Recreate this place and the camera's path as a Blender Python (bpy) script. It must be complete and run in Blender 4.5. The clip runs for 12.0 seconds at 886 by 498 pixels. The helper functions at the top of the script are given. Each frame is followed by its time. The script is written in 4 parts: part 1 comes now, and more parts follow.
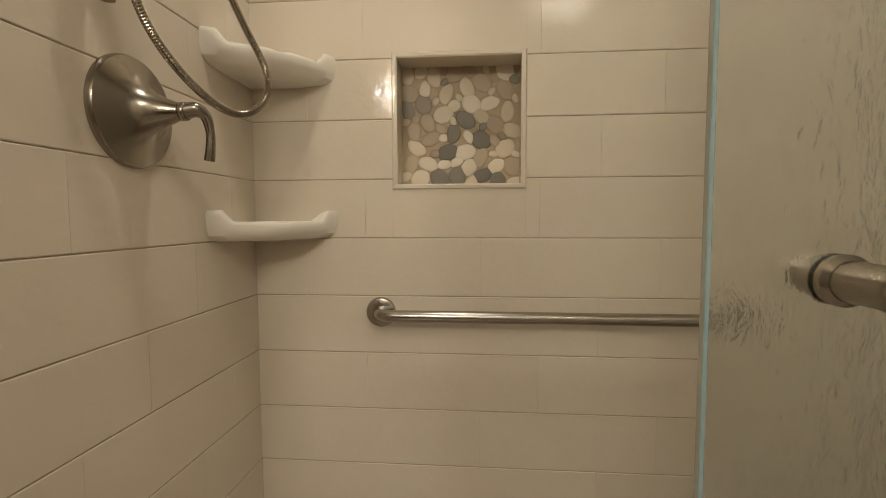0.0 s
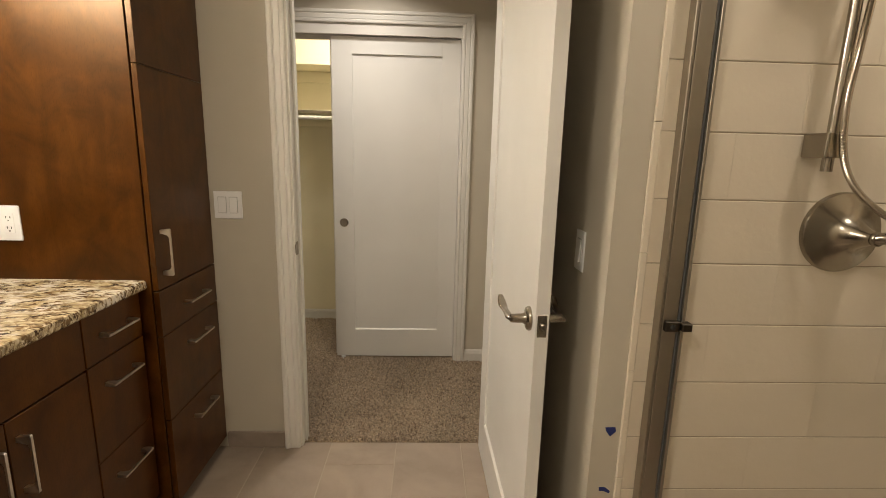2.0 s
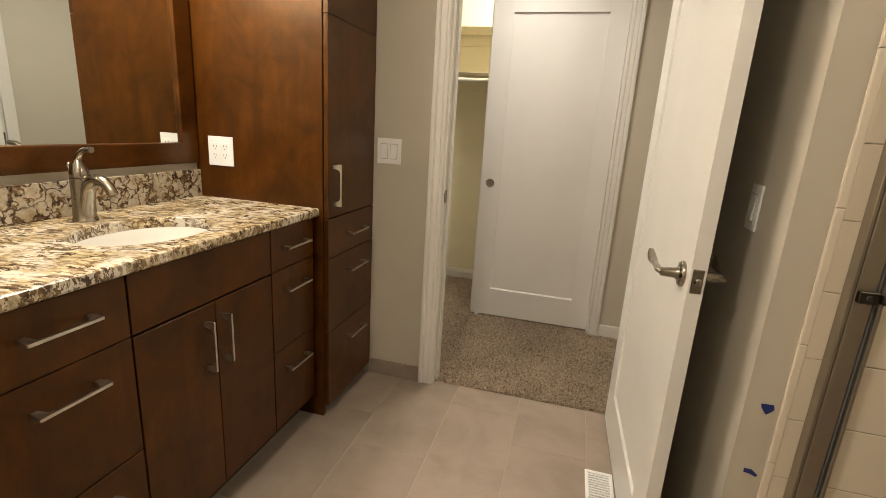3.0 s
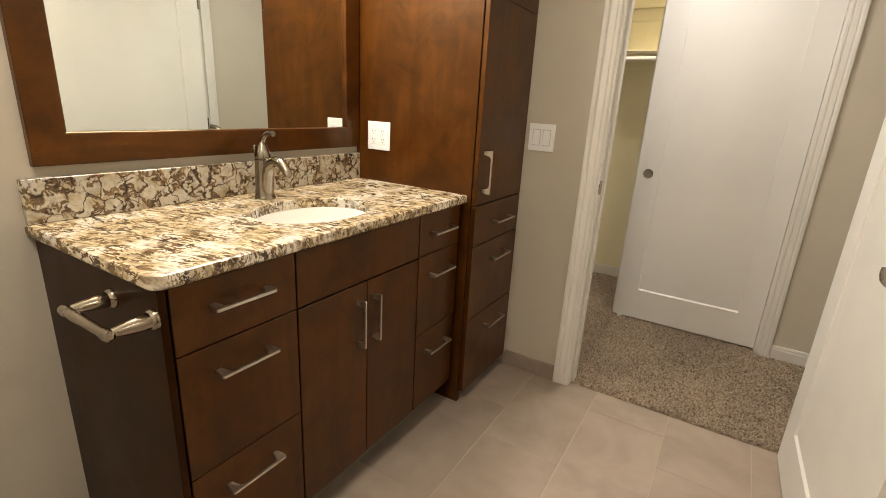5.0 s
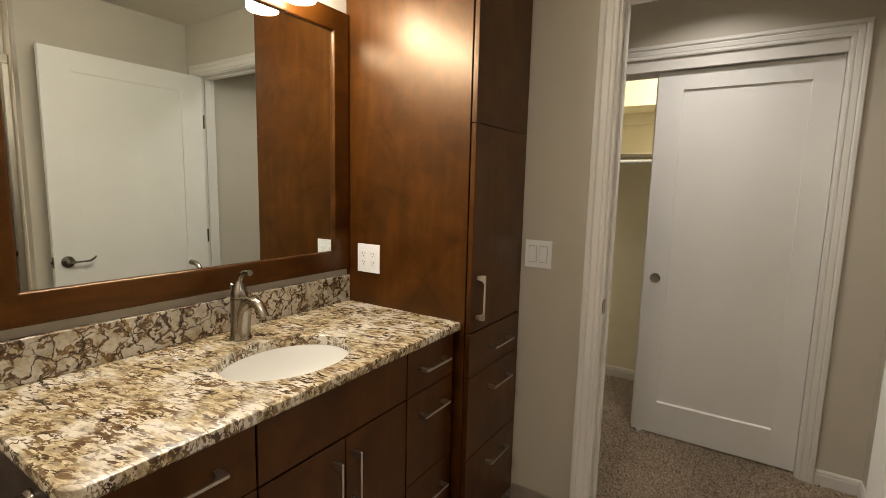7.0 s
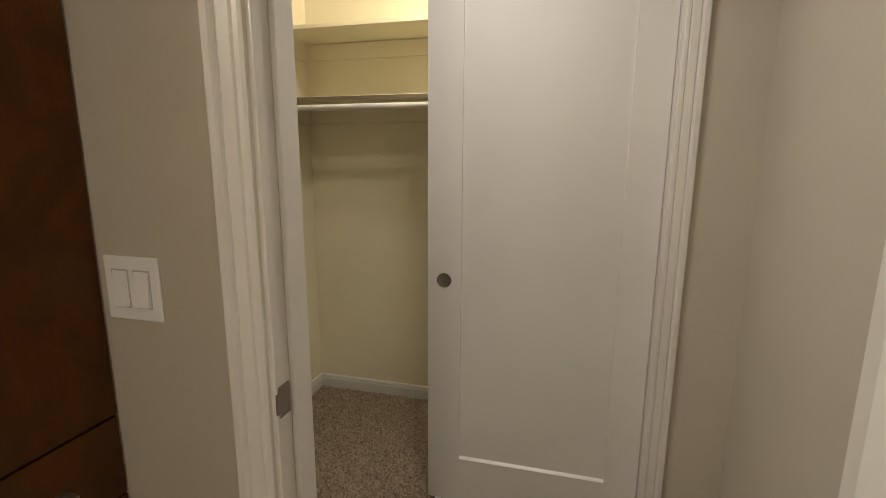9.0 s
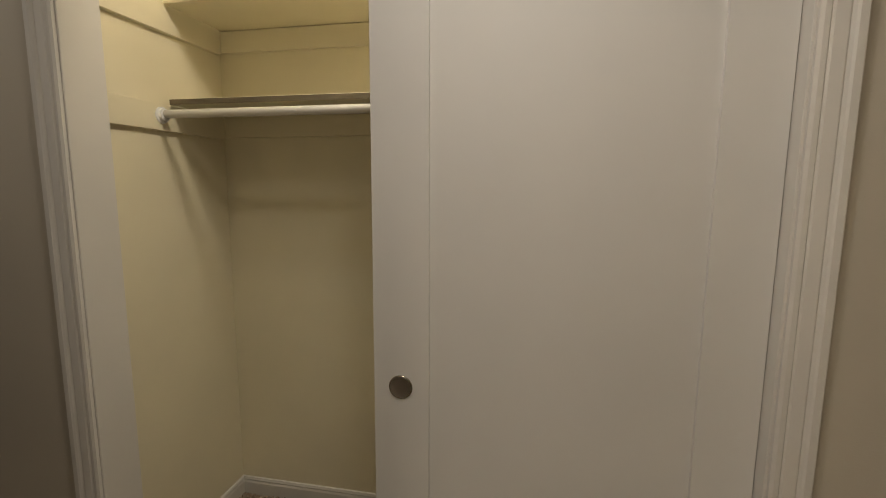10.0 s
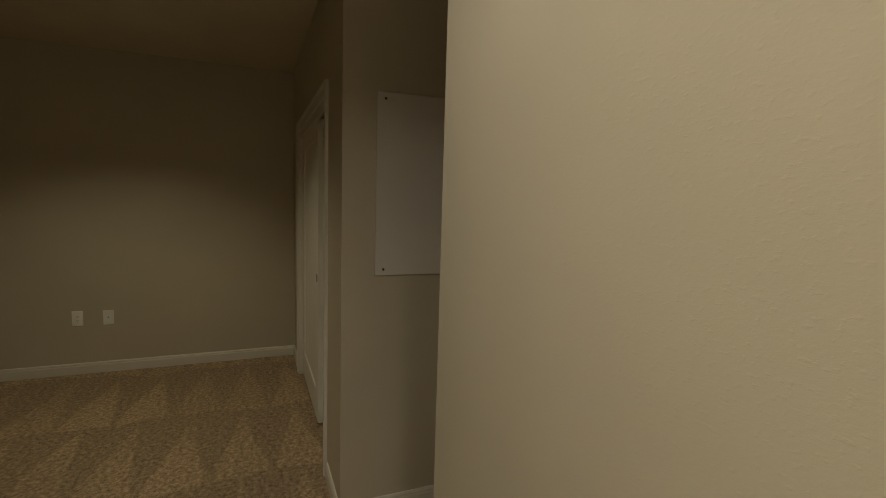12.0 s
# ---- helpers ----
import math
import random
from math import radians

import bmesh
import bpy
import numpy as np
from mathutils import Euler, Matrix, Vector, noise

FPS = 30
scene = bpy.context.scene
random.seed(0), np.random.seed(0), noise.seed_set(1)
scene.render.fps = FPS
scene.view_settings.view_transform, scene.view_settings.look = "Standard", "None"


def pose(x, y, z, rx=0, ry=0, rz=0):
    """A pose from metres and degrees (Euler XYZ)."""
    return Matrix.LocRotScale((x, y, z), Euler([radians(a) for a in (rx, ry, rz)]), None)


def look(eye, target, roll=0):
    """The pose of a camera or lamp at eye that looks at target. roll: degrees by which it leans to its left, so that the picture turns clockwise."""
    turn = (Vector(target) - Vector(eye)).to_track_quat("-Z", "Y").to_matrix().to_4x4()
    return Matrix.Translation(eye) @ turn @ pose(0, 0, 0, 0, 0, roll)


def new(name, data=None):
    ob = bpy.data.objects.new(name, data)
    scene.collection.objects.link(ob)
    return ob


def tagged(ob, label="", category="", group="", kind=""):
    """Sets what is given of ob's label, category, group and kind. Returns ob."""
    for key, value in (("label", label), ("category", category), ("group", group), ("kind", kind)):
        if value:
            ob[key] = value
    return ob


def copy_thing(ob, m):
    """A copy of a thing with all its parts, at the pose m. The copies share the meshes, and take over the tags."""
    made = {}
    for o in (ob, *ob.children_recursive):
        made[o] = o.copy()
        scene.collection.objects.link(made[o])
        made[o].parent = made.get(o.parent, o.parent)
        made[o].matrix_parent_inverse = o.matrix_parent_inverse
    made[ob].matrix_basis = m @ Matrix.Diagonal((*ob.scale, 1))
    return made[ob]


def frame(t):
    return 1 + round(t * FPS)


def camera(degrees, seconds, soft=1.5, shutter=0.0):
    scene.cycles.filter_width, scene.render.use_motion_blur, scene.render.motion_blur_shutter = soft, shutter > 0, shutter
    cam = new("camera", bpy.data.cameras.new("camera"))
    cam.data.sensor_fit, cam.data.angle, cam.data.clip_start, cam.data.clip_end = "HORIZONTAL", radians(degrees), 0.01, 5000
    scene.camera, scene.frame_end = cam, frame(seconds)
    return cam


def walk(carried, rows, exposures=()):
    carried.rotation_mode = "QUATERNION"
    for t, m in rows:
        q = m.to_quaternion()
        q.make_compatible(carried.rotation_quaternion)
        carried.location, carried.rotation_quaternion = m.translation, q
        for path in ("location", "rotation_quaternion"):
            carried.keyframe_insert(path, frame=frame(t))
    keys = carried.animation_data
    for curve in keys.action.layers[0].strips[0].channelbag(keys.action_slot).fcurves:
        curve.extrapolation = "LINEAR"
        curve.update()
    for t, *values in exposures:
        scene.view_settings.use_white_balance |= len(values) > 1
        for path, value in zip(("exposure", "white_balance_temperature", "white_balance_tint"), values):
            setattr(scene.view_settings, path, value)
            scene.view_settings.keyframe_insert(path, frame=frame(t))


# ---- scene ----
cam = camera(86.7, 12.0, soft=0.65)
PATH = [
    (0, (0.271, 0.262, 1.009), (2.259, 0.434, 0.875), -0.2),
    (0.5, (0.231, 0.135, 1.149), (2.021, 1.015, 0.992), -0.7),
    (1, (0.109, -0.027, 1.233), (1.399, 1.488, 1.032), -0.7),
    (1.5, (0.04, -0.148, 1.297), (0.707, 1.714, 1.001), 0.2),
    (2, (0.063, -0.207, 1.353), (0.137, 1.753, 0.962), 1.4),
    (2.5, (0.064, -0.249, 1.345), (-0.21, 1.678, 0.887), 2.7),
    (3, (0.051, -0.256, 1.245), (-0.441, 1.617, 0.747), 3.5),
    (3.2, (0.047, -0.254, 1.196), (-0.52, 1.591, 0.672), 3.7),
    (4.8, (-0.029, -0.209, 1.202), (-0.983, 1.432, 0.572), 3.4),
    (5, (-0.029, -0.209, 1.242), (-1.017, 1.428, 0.654), 3.2),
    (5.5, (-0.039, -0.209, 1.322), (-1.084, 1.431, 0.852), 2.6),
    (6, (-0.044, -0.187, 1.372), (-1.122, 1.461, 1.02), 2.2),
    (6.5, (-0.052, -0.141, 1.39), (-1.145, 1.511, 1.114), 1.9),
    (6.7, (-0.053, -0.116, 1.39), (-1.149, 1.538, 1.135), 1.7),
    (8.5, (-0.03, 0.757, 1.367), (-0.728, 2.598, 1.013), 0.3),
    (9, (-0.04, 1.153, 1.353), (-0.536, 3.054, 0.98), 0.3),
    (9.5, (-0.058, 1.497, 1.352), (-0.414, 3.435, 1.012), 0.4),
    (10, (-0.17, 1.819, 1.364), (-0.565, 3.761, 1.092), 0.3),
    (10.5, (-0.324, 2.085, 1.349), (-1.145, 3.896, 1.135), 0.1),
    (11, (-0.554, 2.221, 1.373), (-1.888, 3.696, 1.16), 0.8),
    (11.5, (-0.89, 2.321, 1.389), (-2.611, 3.32, 1.189), 1.0),
    (12, (-1.236, 2.395, 1.418), (-3.078, 3.145, 1.207), 1.7),
]
walk(cam, [(t, look(eye, target, roll)) for t, eye, target, roll in PATH], exposures=[(0, -0.08, 6450, 10), (0.5, -0.18, 6500, 10), (1.0, -0.28, 6650, 11), (1.5, -0.08, 6700, 11), (2.0, 0.06, 6750, 11), (2.5, 0.22, 6800, 11), (3.0, 0.27, 6750, 11), (5.0, 0.46, 6550, 11), (5.5, 0.28, 6450, 11), (6.0, 0.0, 6400, 11), (6.5, -0.22, 6400, 11), (8.5, -0.13, 6400, 10), (9.5, -0.54, 6750, 11), (10.0, -0.60, 6700, 11), (10.5, -0.58, 6750, 10), (11.0, -0.28, 7000, 7), (11.5, 0.12, 7300, 5), (12.0, 0.80, 7500, 2)])

# ---------------------------------------------------------------- world and light
world = bpy.data.worlds.new("world")
scene.world = world
world.use_nodes = True
world.node_tree.nodes["Background"].inputs[0].default_value = (0.5, 0.6, 0.8, 1)
world.node_tree.nodes["Background"].inputs[1].default_value = 0.0

WARM = (1.0, 0.915, 0.78)
VANITY_GLOW = 70.0     # opal glass of the vanity light
HALL_WATTS = 7.3
PASSAGE_WATTS = 3.5
BATH_WATTS = 14.2
SHOWER_WATTS = 5.2
CLOSET_WATTS = 23.0
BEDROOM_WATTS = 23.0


def lamp(name, kind, place, watts, size, color=WARM, target=None):
    data = bpy.data.lights.new(name, kind)
    data.energy, data.color = watts, color
    if kind == "AREA":
        data.shape, data.size = "DISK", size
    else:
        data.shadow_soft_size = size
    ob = new(name, data)
    ob.matrix_world = look(place, target or (place[0], place[1] + 0.0001, 0))
    return ob


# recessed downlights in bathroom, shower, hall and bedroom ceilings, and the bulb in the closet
for x, watts in ((-0.27, HALL_WATTS), (-1.62, PASSAGE_WATTS)):
    can = lamp("hall_lamp", "AREA", (x, 2.27, 2.425), watts, 0.16, (1.0, 0.935, 0.85))
    can.data.spread = radians(140)
lamp("bath_lamp", "AREA", (-0.58, -0.28, 2.425), BATH_WATTS, 0.24)
lamp("shower_lamp", "AREA", (1.04, 0.42, 2.425), SHOWER_WATTS, 0.13)
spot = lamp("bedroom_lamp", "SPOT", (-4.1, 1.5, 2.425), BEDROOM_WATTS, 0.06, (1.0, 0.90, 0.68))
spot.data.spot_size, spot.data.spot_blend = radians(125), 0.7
lamp("closet_lamp", "POINT", (-0.42, 2.91, 2.31), CLOSET_WATTS, 0.08, (1.0, 0.93, 0.78))


# ---------------------------------------------------------------- materials
class Nodes:
    """A material's node tree with short calls."""

    def __init__(self, name):
        self.m = bpy.data.materials.new(name)
        self.m.use_nodes = True
        self.t = self.m.node_tree
        self.p = self.t.nodes["Principled BSDF"]

    def add(self, kind, operation=None, data_type=None, blend_type=None, feature=None):
        n = self.t.nodes.new(kind)
        if operation:
            n.operation = operation
        if data_type:
            n.data_type = data_type
        if blend_type:
            n.blend_type = blend_type
        if feature:
            n.feature = feature
        return n

    def link(self, a, b):
        self.t.links.new(a, b)

    def coords(self, scale=(1, 1, 1), rot=(0, 0, 0), shift=False):
        c = self.add("ShaderNodeTexCoord")
        mp = self.add("ShaderNodeMapping")
        mp.inputs["Scale"].default_value = scale
        mp.inputs["Rotation"].default_value = rot
        self.link(c.outputs["Object"], mp.inputs["Vector"])
        if shift:
            info = self.add("ShaderNodeObjectInfo")
            mul = self.add("ShaderNodeMath", operation="MULTIPLY")
            mul.inputs[1].default_value = 37.0
            self.link(info.outputs["Random"], mul.inputs[0])
            comb = self.add("ShaderNodeCombineXYZ")
            for i in range(3):
                self.link(mul.outputs[0], comb.inputs[i])
            self.link(comb.outputs[0], mp.inputs["Location"])
        return mp.outputs["Vector"]

    def noise(self, vec, scale, detail=4.0, rough=0.55, distort=0.0):
        n = self.add("ShaderNodeTexNoise")
        n.inputs["Scale"].default_value = scale
        n.inputs["Detail"].default_value = detail
        n.inputs["Roughness"].default_value = rough
        n.inputs["Distortion"].default_value = distort
        self.link(vec, n.inputs["Vector"])
        return n.outputs["Fac"]

    def ramp(self, fac, stops):
        r = self.add("ShaderNodeValToRGB")
        e = r.color_ramp.elements
        while len(e) < len(stops):
            e.new(0.5)
        for i, (pos, col) in enumerate(stops):
            e[i].position = pos
            e[i].color = (*col, 1) if len(col) == 3 else col
        self.link(fac, r.inputs[0])
        return r.outputs["Color"]

    def mix(self, fac, a, b, blend="MIX"):
        n = self.add("ShaderNodeMix", data_type="RGBA", blend_type=blend)
        for sock, v in ((n.inputs[0], fac), (n.inputs[6], a), (n.inputs[7], b)):
            if isinstance(v, (int, float)):
                sock.default_value = v
            elif isinstance(v, tuple):
                sock.default_value = (*v, 1)
            else:
                self.link(v, sock)
        return n.outputs[2]

    def bump(self, height, strength, distance=0.002, after=None):
        b = self.add("ShaderNodeBump")
        b.inputs["Strength"].default_value = strength
        b.inputs["Distance"].default_value = distance
        self.link(height, b.inputs["Height"])
        if after is not None:
            self.link(after, b.inputs["Normal"])
        self.link(b.outputs[0], self.p.inputs["Normal"])
        return b.outputs[0]

    def set(self, color=None, rough=None, metal=None, **more):
        for key, v in (("Base Color", color), ("Roughness", rough), ("Metallic", metal), *((k.replace("_", " "), x) for k, x in more.items())):
            if v is None:
                continue
            s = self.p.inputs[key]
            if isinstance(v, (int, float)):
                s.default_value = v
            elif isinstance(v, tuple):
                s.default_value = (*v, 1) if len(v) == 3 else v
            else:
                self.link(v, s)
        return self.m


def shade(c, k):
    return tuple(min(1, a * k) for a in c)


def paint(name, color, rough=0.55, peel=0.25, peel_scale=140.0):
    n = Nodes(name)
    v = n.coords()
    cloud = n.ramp(n.noise(v, 1.7, 3), [(0.3, shade(color, 0.95)), (0.7, shade(color, 1.04))])
    n.bump(n.noise(v, peel_scale, 3, 0.6), peel, 0.0015)
    r = n.ramp(n.noise(v, 6, 3), [(0.3, (rough - 0.06,) * 3), (0.7, (rough + 0.06,) * 3)])
    return n.set(cloud, r)


def knockdown(name, color):
    """Wall paint over a skip-trowel texture: flat islands with soft edges."""
    n = Nodes(name)
    v = n.coords((1, 1, 1.5))
    cloud = n.ramp(n.noise(v, 1.3, 3), [(0.3, shade(color, 0.95)), (0.7, shade(color, 1.04))])
    isl = n.ramp(n.noise(v, 115, 2, 0.5), [(0.58, (0, 0, 0)), (0.72, (1, 1, 1))])
    b = n.bump(n.noise(v, 190, 3, 0.6), 0.14, 0.001)
    n.bump(isl, 0.10, 0.0010, after=b)
    return n.set(cloud, 0.5)


WALL = knockdown("greige_wall_paint", (0.52, 0.475, 0.395))
CLOSET_WALL = paint("closet_cream_paint", (0.80, 0.735, 0.545), 0.5)
SHELF_EDGE = paint("raw_board_edge", (0.17, 0.14, 0.09), 0.8, 0.5, 200)
CEILING_PAINT = paint("ceiling_paint", (0.62, 0.57, 0.47), 0.7, 0.4, 90)
TRIM = paint("white_trim_paint", (0.68, 0.655, 0.61), 0.35, 0.06, 60)
DOOR_PAINT = paint("white_door_paint", (0.76, 0.745, 0.71), 0.38, 0.10, 50)
PLATE = Nodes("white_plastic").set((0.86, 0.86, 0.86), 0.3)
# Gray bezel colour draws the shadow line round each switch rocker.
GAP = Nodes("rocker_gap_shade").set((0.50, 0.50, 0.50), 0.5)
SLOT = Nodes("dark_slot").set((0.03, 0.03, 0.03), 0.6)
PORCELAIN = Nodes("white_porcelain").set((0.85, 0.84, 0.80), 0.06, None, Coat_Weight=0.5)


def wood(name, axis_scale, k=1.0, gloss=0.52):
    n = Nodes(name)
    v = n.coords(axis_scale, shift=True)
    grain = n.ramp(n.noise(v, 4, 4, 0.5, 1.2), [(0.22, shade((0.040, 0.0116, 0.0013), k)), (0.50, shade((0.058, 0.0178, 0.0020), k)), (0.80, shade((0.082, 0.0275, 0.0034), k))])
    v2 = n.coords((1, 1, 1), shift=True)
    blotch = n.ramp(n.noise(v2, 6.5, 4, 0.6, 0.8), [(0.3, (0.48, 0.43, 0.38)), (0.48, (0.92, 0.90, 0.88)), (0.70, (1.32, 1.36, 1.32))])
    fine = n.noise(n.coords(tuple(a * 6 for a in axis_scale), shift=True), 22, 3, 0.6)
    col = n.mix(1.0, grain, blotch, "MULTIPLY")
    col = n.mix(1.0, col, n.ramp(fine, [(0.30, (0.70, 0.68, 0.66)), (0.46, (1, 1, 1)), (0.7, (1.06, 1.06, 1.05))]), "MULTIPLY")
    n.bump(fine, 0.06, 0.0006)
    rough = n.ramp(n.noise(v2, 9, 3), [(0.3, (0.28,) * 3), (0.7, (0.37,) * 3)])
    return n.set(col, rough, None, Specular_IOR_Level=gloss, Specular_Tint=(1.0, 0.66, 0.38), Coat_Weight=0.05, Coat_Roughness=0.22)


WOOD = wood("cherry_stained_maple", (3.2, 3.2, 0.45))
WOOD_FLAT = wood("cherry_stained_maple_rail", (3.2, 0.45, 3.2))
# Same grain at 0.46 of the colour, with little gloss.
WOOD_DARK = wood("darker_side_wood", (3.2, 3.2, 0.45), 0.46, 0.10)
# Near-black stands in for shade in front gaps, cabinet insides and toe space.
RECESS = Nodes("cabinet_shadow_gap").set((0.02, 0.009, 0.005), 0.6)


def granite(name, turn, stretch, size, vein, spread, warm, tone=1.0, dashes=0.0):
    """Cream ground with ochre clouds, short brown dashes lying one way and blotchy dark veins."""
    n = Nodes(name)
    v0 = n.coords((1, 1, 1), (0, 0, radians(turn)))
    st = n.add("ShaderNodeVectorMath", operation="MULTIPLY")
    n.link(v0, st.inputs[0])
    st.inputs[1].default_value = stretch
    v = st.outputs[0]
    cx = n.add("ShaderNodeTexNoise")
    cx.inputs["Scale"].default_value = 26
    cx.inputs["Detail"].default_value = 5
    n.link(v0, cx.inputs["Vector"])
    wv = n.add("ShaderNodeVectorMath", operation="MULTIPLY_ADD")
    n.link(cx.outputs["Color"], wv.inputs[0])
    wv.inputs[1].default_value = (0.05, 0.05, 0.05) if not dashes else (0.022, 0.022, 0.022)
    n.link(v, wv.inputs[2])
    w = wv.outputs[0]

    def math2(op, a, b, c=0.0):
        m = n.add("ShaderNodeMath", operation=op)
        for i, x in enumerate((a, b, c)):
            if isinstance(x, (int, float)):
                m.inputs[i].default_value = x
            else:
                n.link(x, m.inputs[i])
        return m.outputs[0]

    def stroke(scale, width, keep):
        """Short curved strokes: thin level lines of a noise, broken up by another."""
        d = math2("ABSOLUTE", math2("SUBTRACT", n.noise(w, scale, 3, 0.6), 0.5), 0.0)
        line = n.ramp(d, [(width * 0.5, (1, 1, 1)), (width * 1.3, (0, 0, 0))])
        gate = n.ramp(n.noise(v, scale * 1.25, 2, 0.5), [(keep, (0, 0, 0)), (keep + 0.06, (1, 1, 1))])
        return n.mix(1.0, line, gate, "MULTIPLY")

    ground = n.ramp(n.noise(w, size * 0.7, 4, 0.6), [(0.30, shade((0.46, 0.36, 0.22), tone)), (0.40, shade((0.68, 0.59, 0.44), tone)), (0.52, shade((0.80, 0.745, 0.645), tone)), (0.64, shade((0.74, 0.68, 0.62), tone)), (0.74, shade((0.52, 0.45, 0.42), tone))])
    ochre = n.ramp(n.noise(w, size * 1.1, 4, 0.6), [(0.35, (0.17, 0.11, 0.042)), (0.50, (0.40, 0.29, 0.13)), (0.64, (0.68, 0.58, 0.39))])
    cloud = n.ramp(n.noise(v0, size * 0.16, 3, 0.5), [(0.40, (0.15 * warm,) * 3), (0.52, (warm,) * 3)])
    body = n.mix(cloud, ground, ochre)
    brown = n.ramp(n.noise(v, size * 0.6, 2), [(0.38, (0.06, 0.034, 0.018)), (0.62, (0.20, 0.125, 0.055))])
    if dashes:
        field = n.ramp(n.noise(v0, 11, 3, 0.6), [(0.36, (0.25,) * 3), (0.52, (1, 1, 1))])
        for scale, lo in ((size * 1.15, 0.565), (size * 0.75, 0.60)):
            mark = n.ramp(n.noise(w, scale, 2.5, 0.6), [(lo - dashes, (0, 0, 0)), (lo - dashes + 0.045, (1, 1, 1))])
            body = n.mix(n.mix(1.0, mark, field, "MULTIPLY"), body, brown)
        body = n.mix(n.mix(1.0, stroke(size * 0.62, 0.034, 0.44), field, "MULTIPLY"), body, brown)
    else:
        body = n.mix(n.mix(1.0, stroke(size * 0.8, 0.050, 0.42), cloud, "MULTIPLY"), body, brown)
        body = n.mix(stroke(size * 0.55, 0.046, 0.41), body, brown)
    vo = n.add("ShaderNodeTexVoronoi", feature="DISTANCE_TO_EDGE")
    vo.inputs["Scale"].default_value = vein
    n.link(w, vo.inputs["Vector"])
    thick = math2("MULTIPLY_ADD", n.noise(v, vein * 0.45, 4, 0.6), -0.9, 0.45 + spread)
    blot = n.ramp(math2("ADD", vo.outputs["Distance"], thick), [(0.06, (1, 1, 1)), (0.13, (0, 0, 0))])
    if not dashes:
        crack = n.ramp(vo.outputs["Distance"], [(0.010, (1, 1, 1)), (0.045, (0, 0, 0))])
        body = n.mix(n.mix(1.0, crack, n.ramp(n.noise(v0, 14, 2), [(0.44, (0, 0, 0)), (0.50, (1, 1, 1))]), "MULTIPLY"), body, (0.035, 0.022, 0.014))
    body = n.mix(blot, body, n.ramp(n.noise(w, size * 1.5, 3, 0.6), [(0.4, (0.040, 0.024, 0.014)), (0.62, (0.16, 0.10, 0.055))]))
    return n.set(body, 0.24)


GRANITE = granite("granite_top", -12, (0.50, 1.40, 1), 53, 31, 0.19, 0.80, 0.95, 0.020)
# Same stone; tone 0.68 puts the upstand's weaker light into its colour.
GRANITE_SPLASH_DIM = granite("granite_splash_dimmed", 0, (1, 1, 1), 40, 21, 0.11, 0.28, 0.68)


def glazed(name, color, rough=0.12):
    n = Nodes(name)
    v = n.coords(shift=True)
    info = n.add("ShaderNodeObjectInfo")
    tone = n.ramp(info.outputs["Random"], [(0.0, shade(color, 0.965)), (1.0, shade(color, 1.03))])
    col = n.mix(0.35, tone, n.ramp(n.noise(v, 5, 3), [(0.3, shade(color, 0.95)), (0.7, shade(color, 1.04))]))
    n.bump(n.noise(v, 48, 2, 0.5), 0.20, 0.003)
    return n.set(col, rough)


GLAZE = glazed("cream_glazed_tile", (0.705, 0.628, 0.515), 0.07)
GROUT = paint("sand_grout", (0.40, 0.33, 0.24), 0.8, 0.5, 300)
SHELF_GLAZE = Nodes("white_ceramic_glaze").set((0.82, 0.78, 0.69), 0.10, None, Coat_Weight=0.4)


def floor_tile():
    n = Nodes("taupe_porcelain_floor_tile")
    v = n.coords(shift=True)
    c = (0.325, 0.262, 0.212)
    col = n.ramp(n.noise(v, 4, 6, 0.62, 0.4), [(0.3, shade(c, 0.80)), (0.5, c), (0.7, shade(c, 1.16))])
    info = n.add("ShaderNodeObjectInfo")
    tone = n.ramp(info.outputs["Random"], [(0, (0.90, 0.90, 0.91)), (1, (1.08, 1.07, 1.06))])
    n.bump(n.noise(v, 60, 4, 0.6), 0.08, 0.001)
    return n.set(n.mix(1.0, col, tone, "MULTIPLY"), 0.36)


FLOOR_TILE = floor_tile()
FLOOR_GROUT = paint("floor_grout", (0.42, 0.355, 0.285), 0.85, 0.5, 300)


def metal(name, color, rough, brush=(1, 1, 40)):
    n = Nodes(name)
    v = n.coords(brush)
    r = n.ramp(n.noise(v, 30, 3), [(0.3, (rough * 0.92,) * 3), (0.7, (rough * 1.08,) * 3)])
    return n.set(color, r, 1.0)


NICKEL = metal("brushed_nickel", (0.33, 0.295, 0.245), 0.24)
STEEL = metal("brushed_steel", (0.45, 0.42, 0.37), 0.24, (1, 30, 30))
CHROME = metal("polished_nickel", (0.42, 0.37, 0.31), 0.15)
DARK_METAL = metal("dark_bronze_clip", (0.10, 0.085, 0.07), 0.35)
PULL = metal("satin_nickel_pull", (0.66, 0.62, 0.56), 0.30)
# Nickel darkened to carry the shade inside the finger pull's dish.
CUP = metal("shaded_nickel_dish", (0.32, 0.29, 0.26), 0.4)
JAMB_METAL = metal("satin_nickel_channel", (0.40, 0.365, 0.31), 0.36)


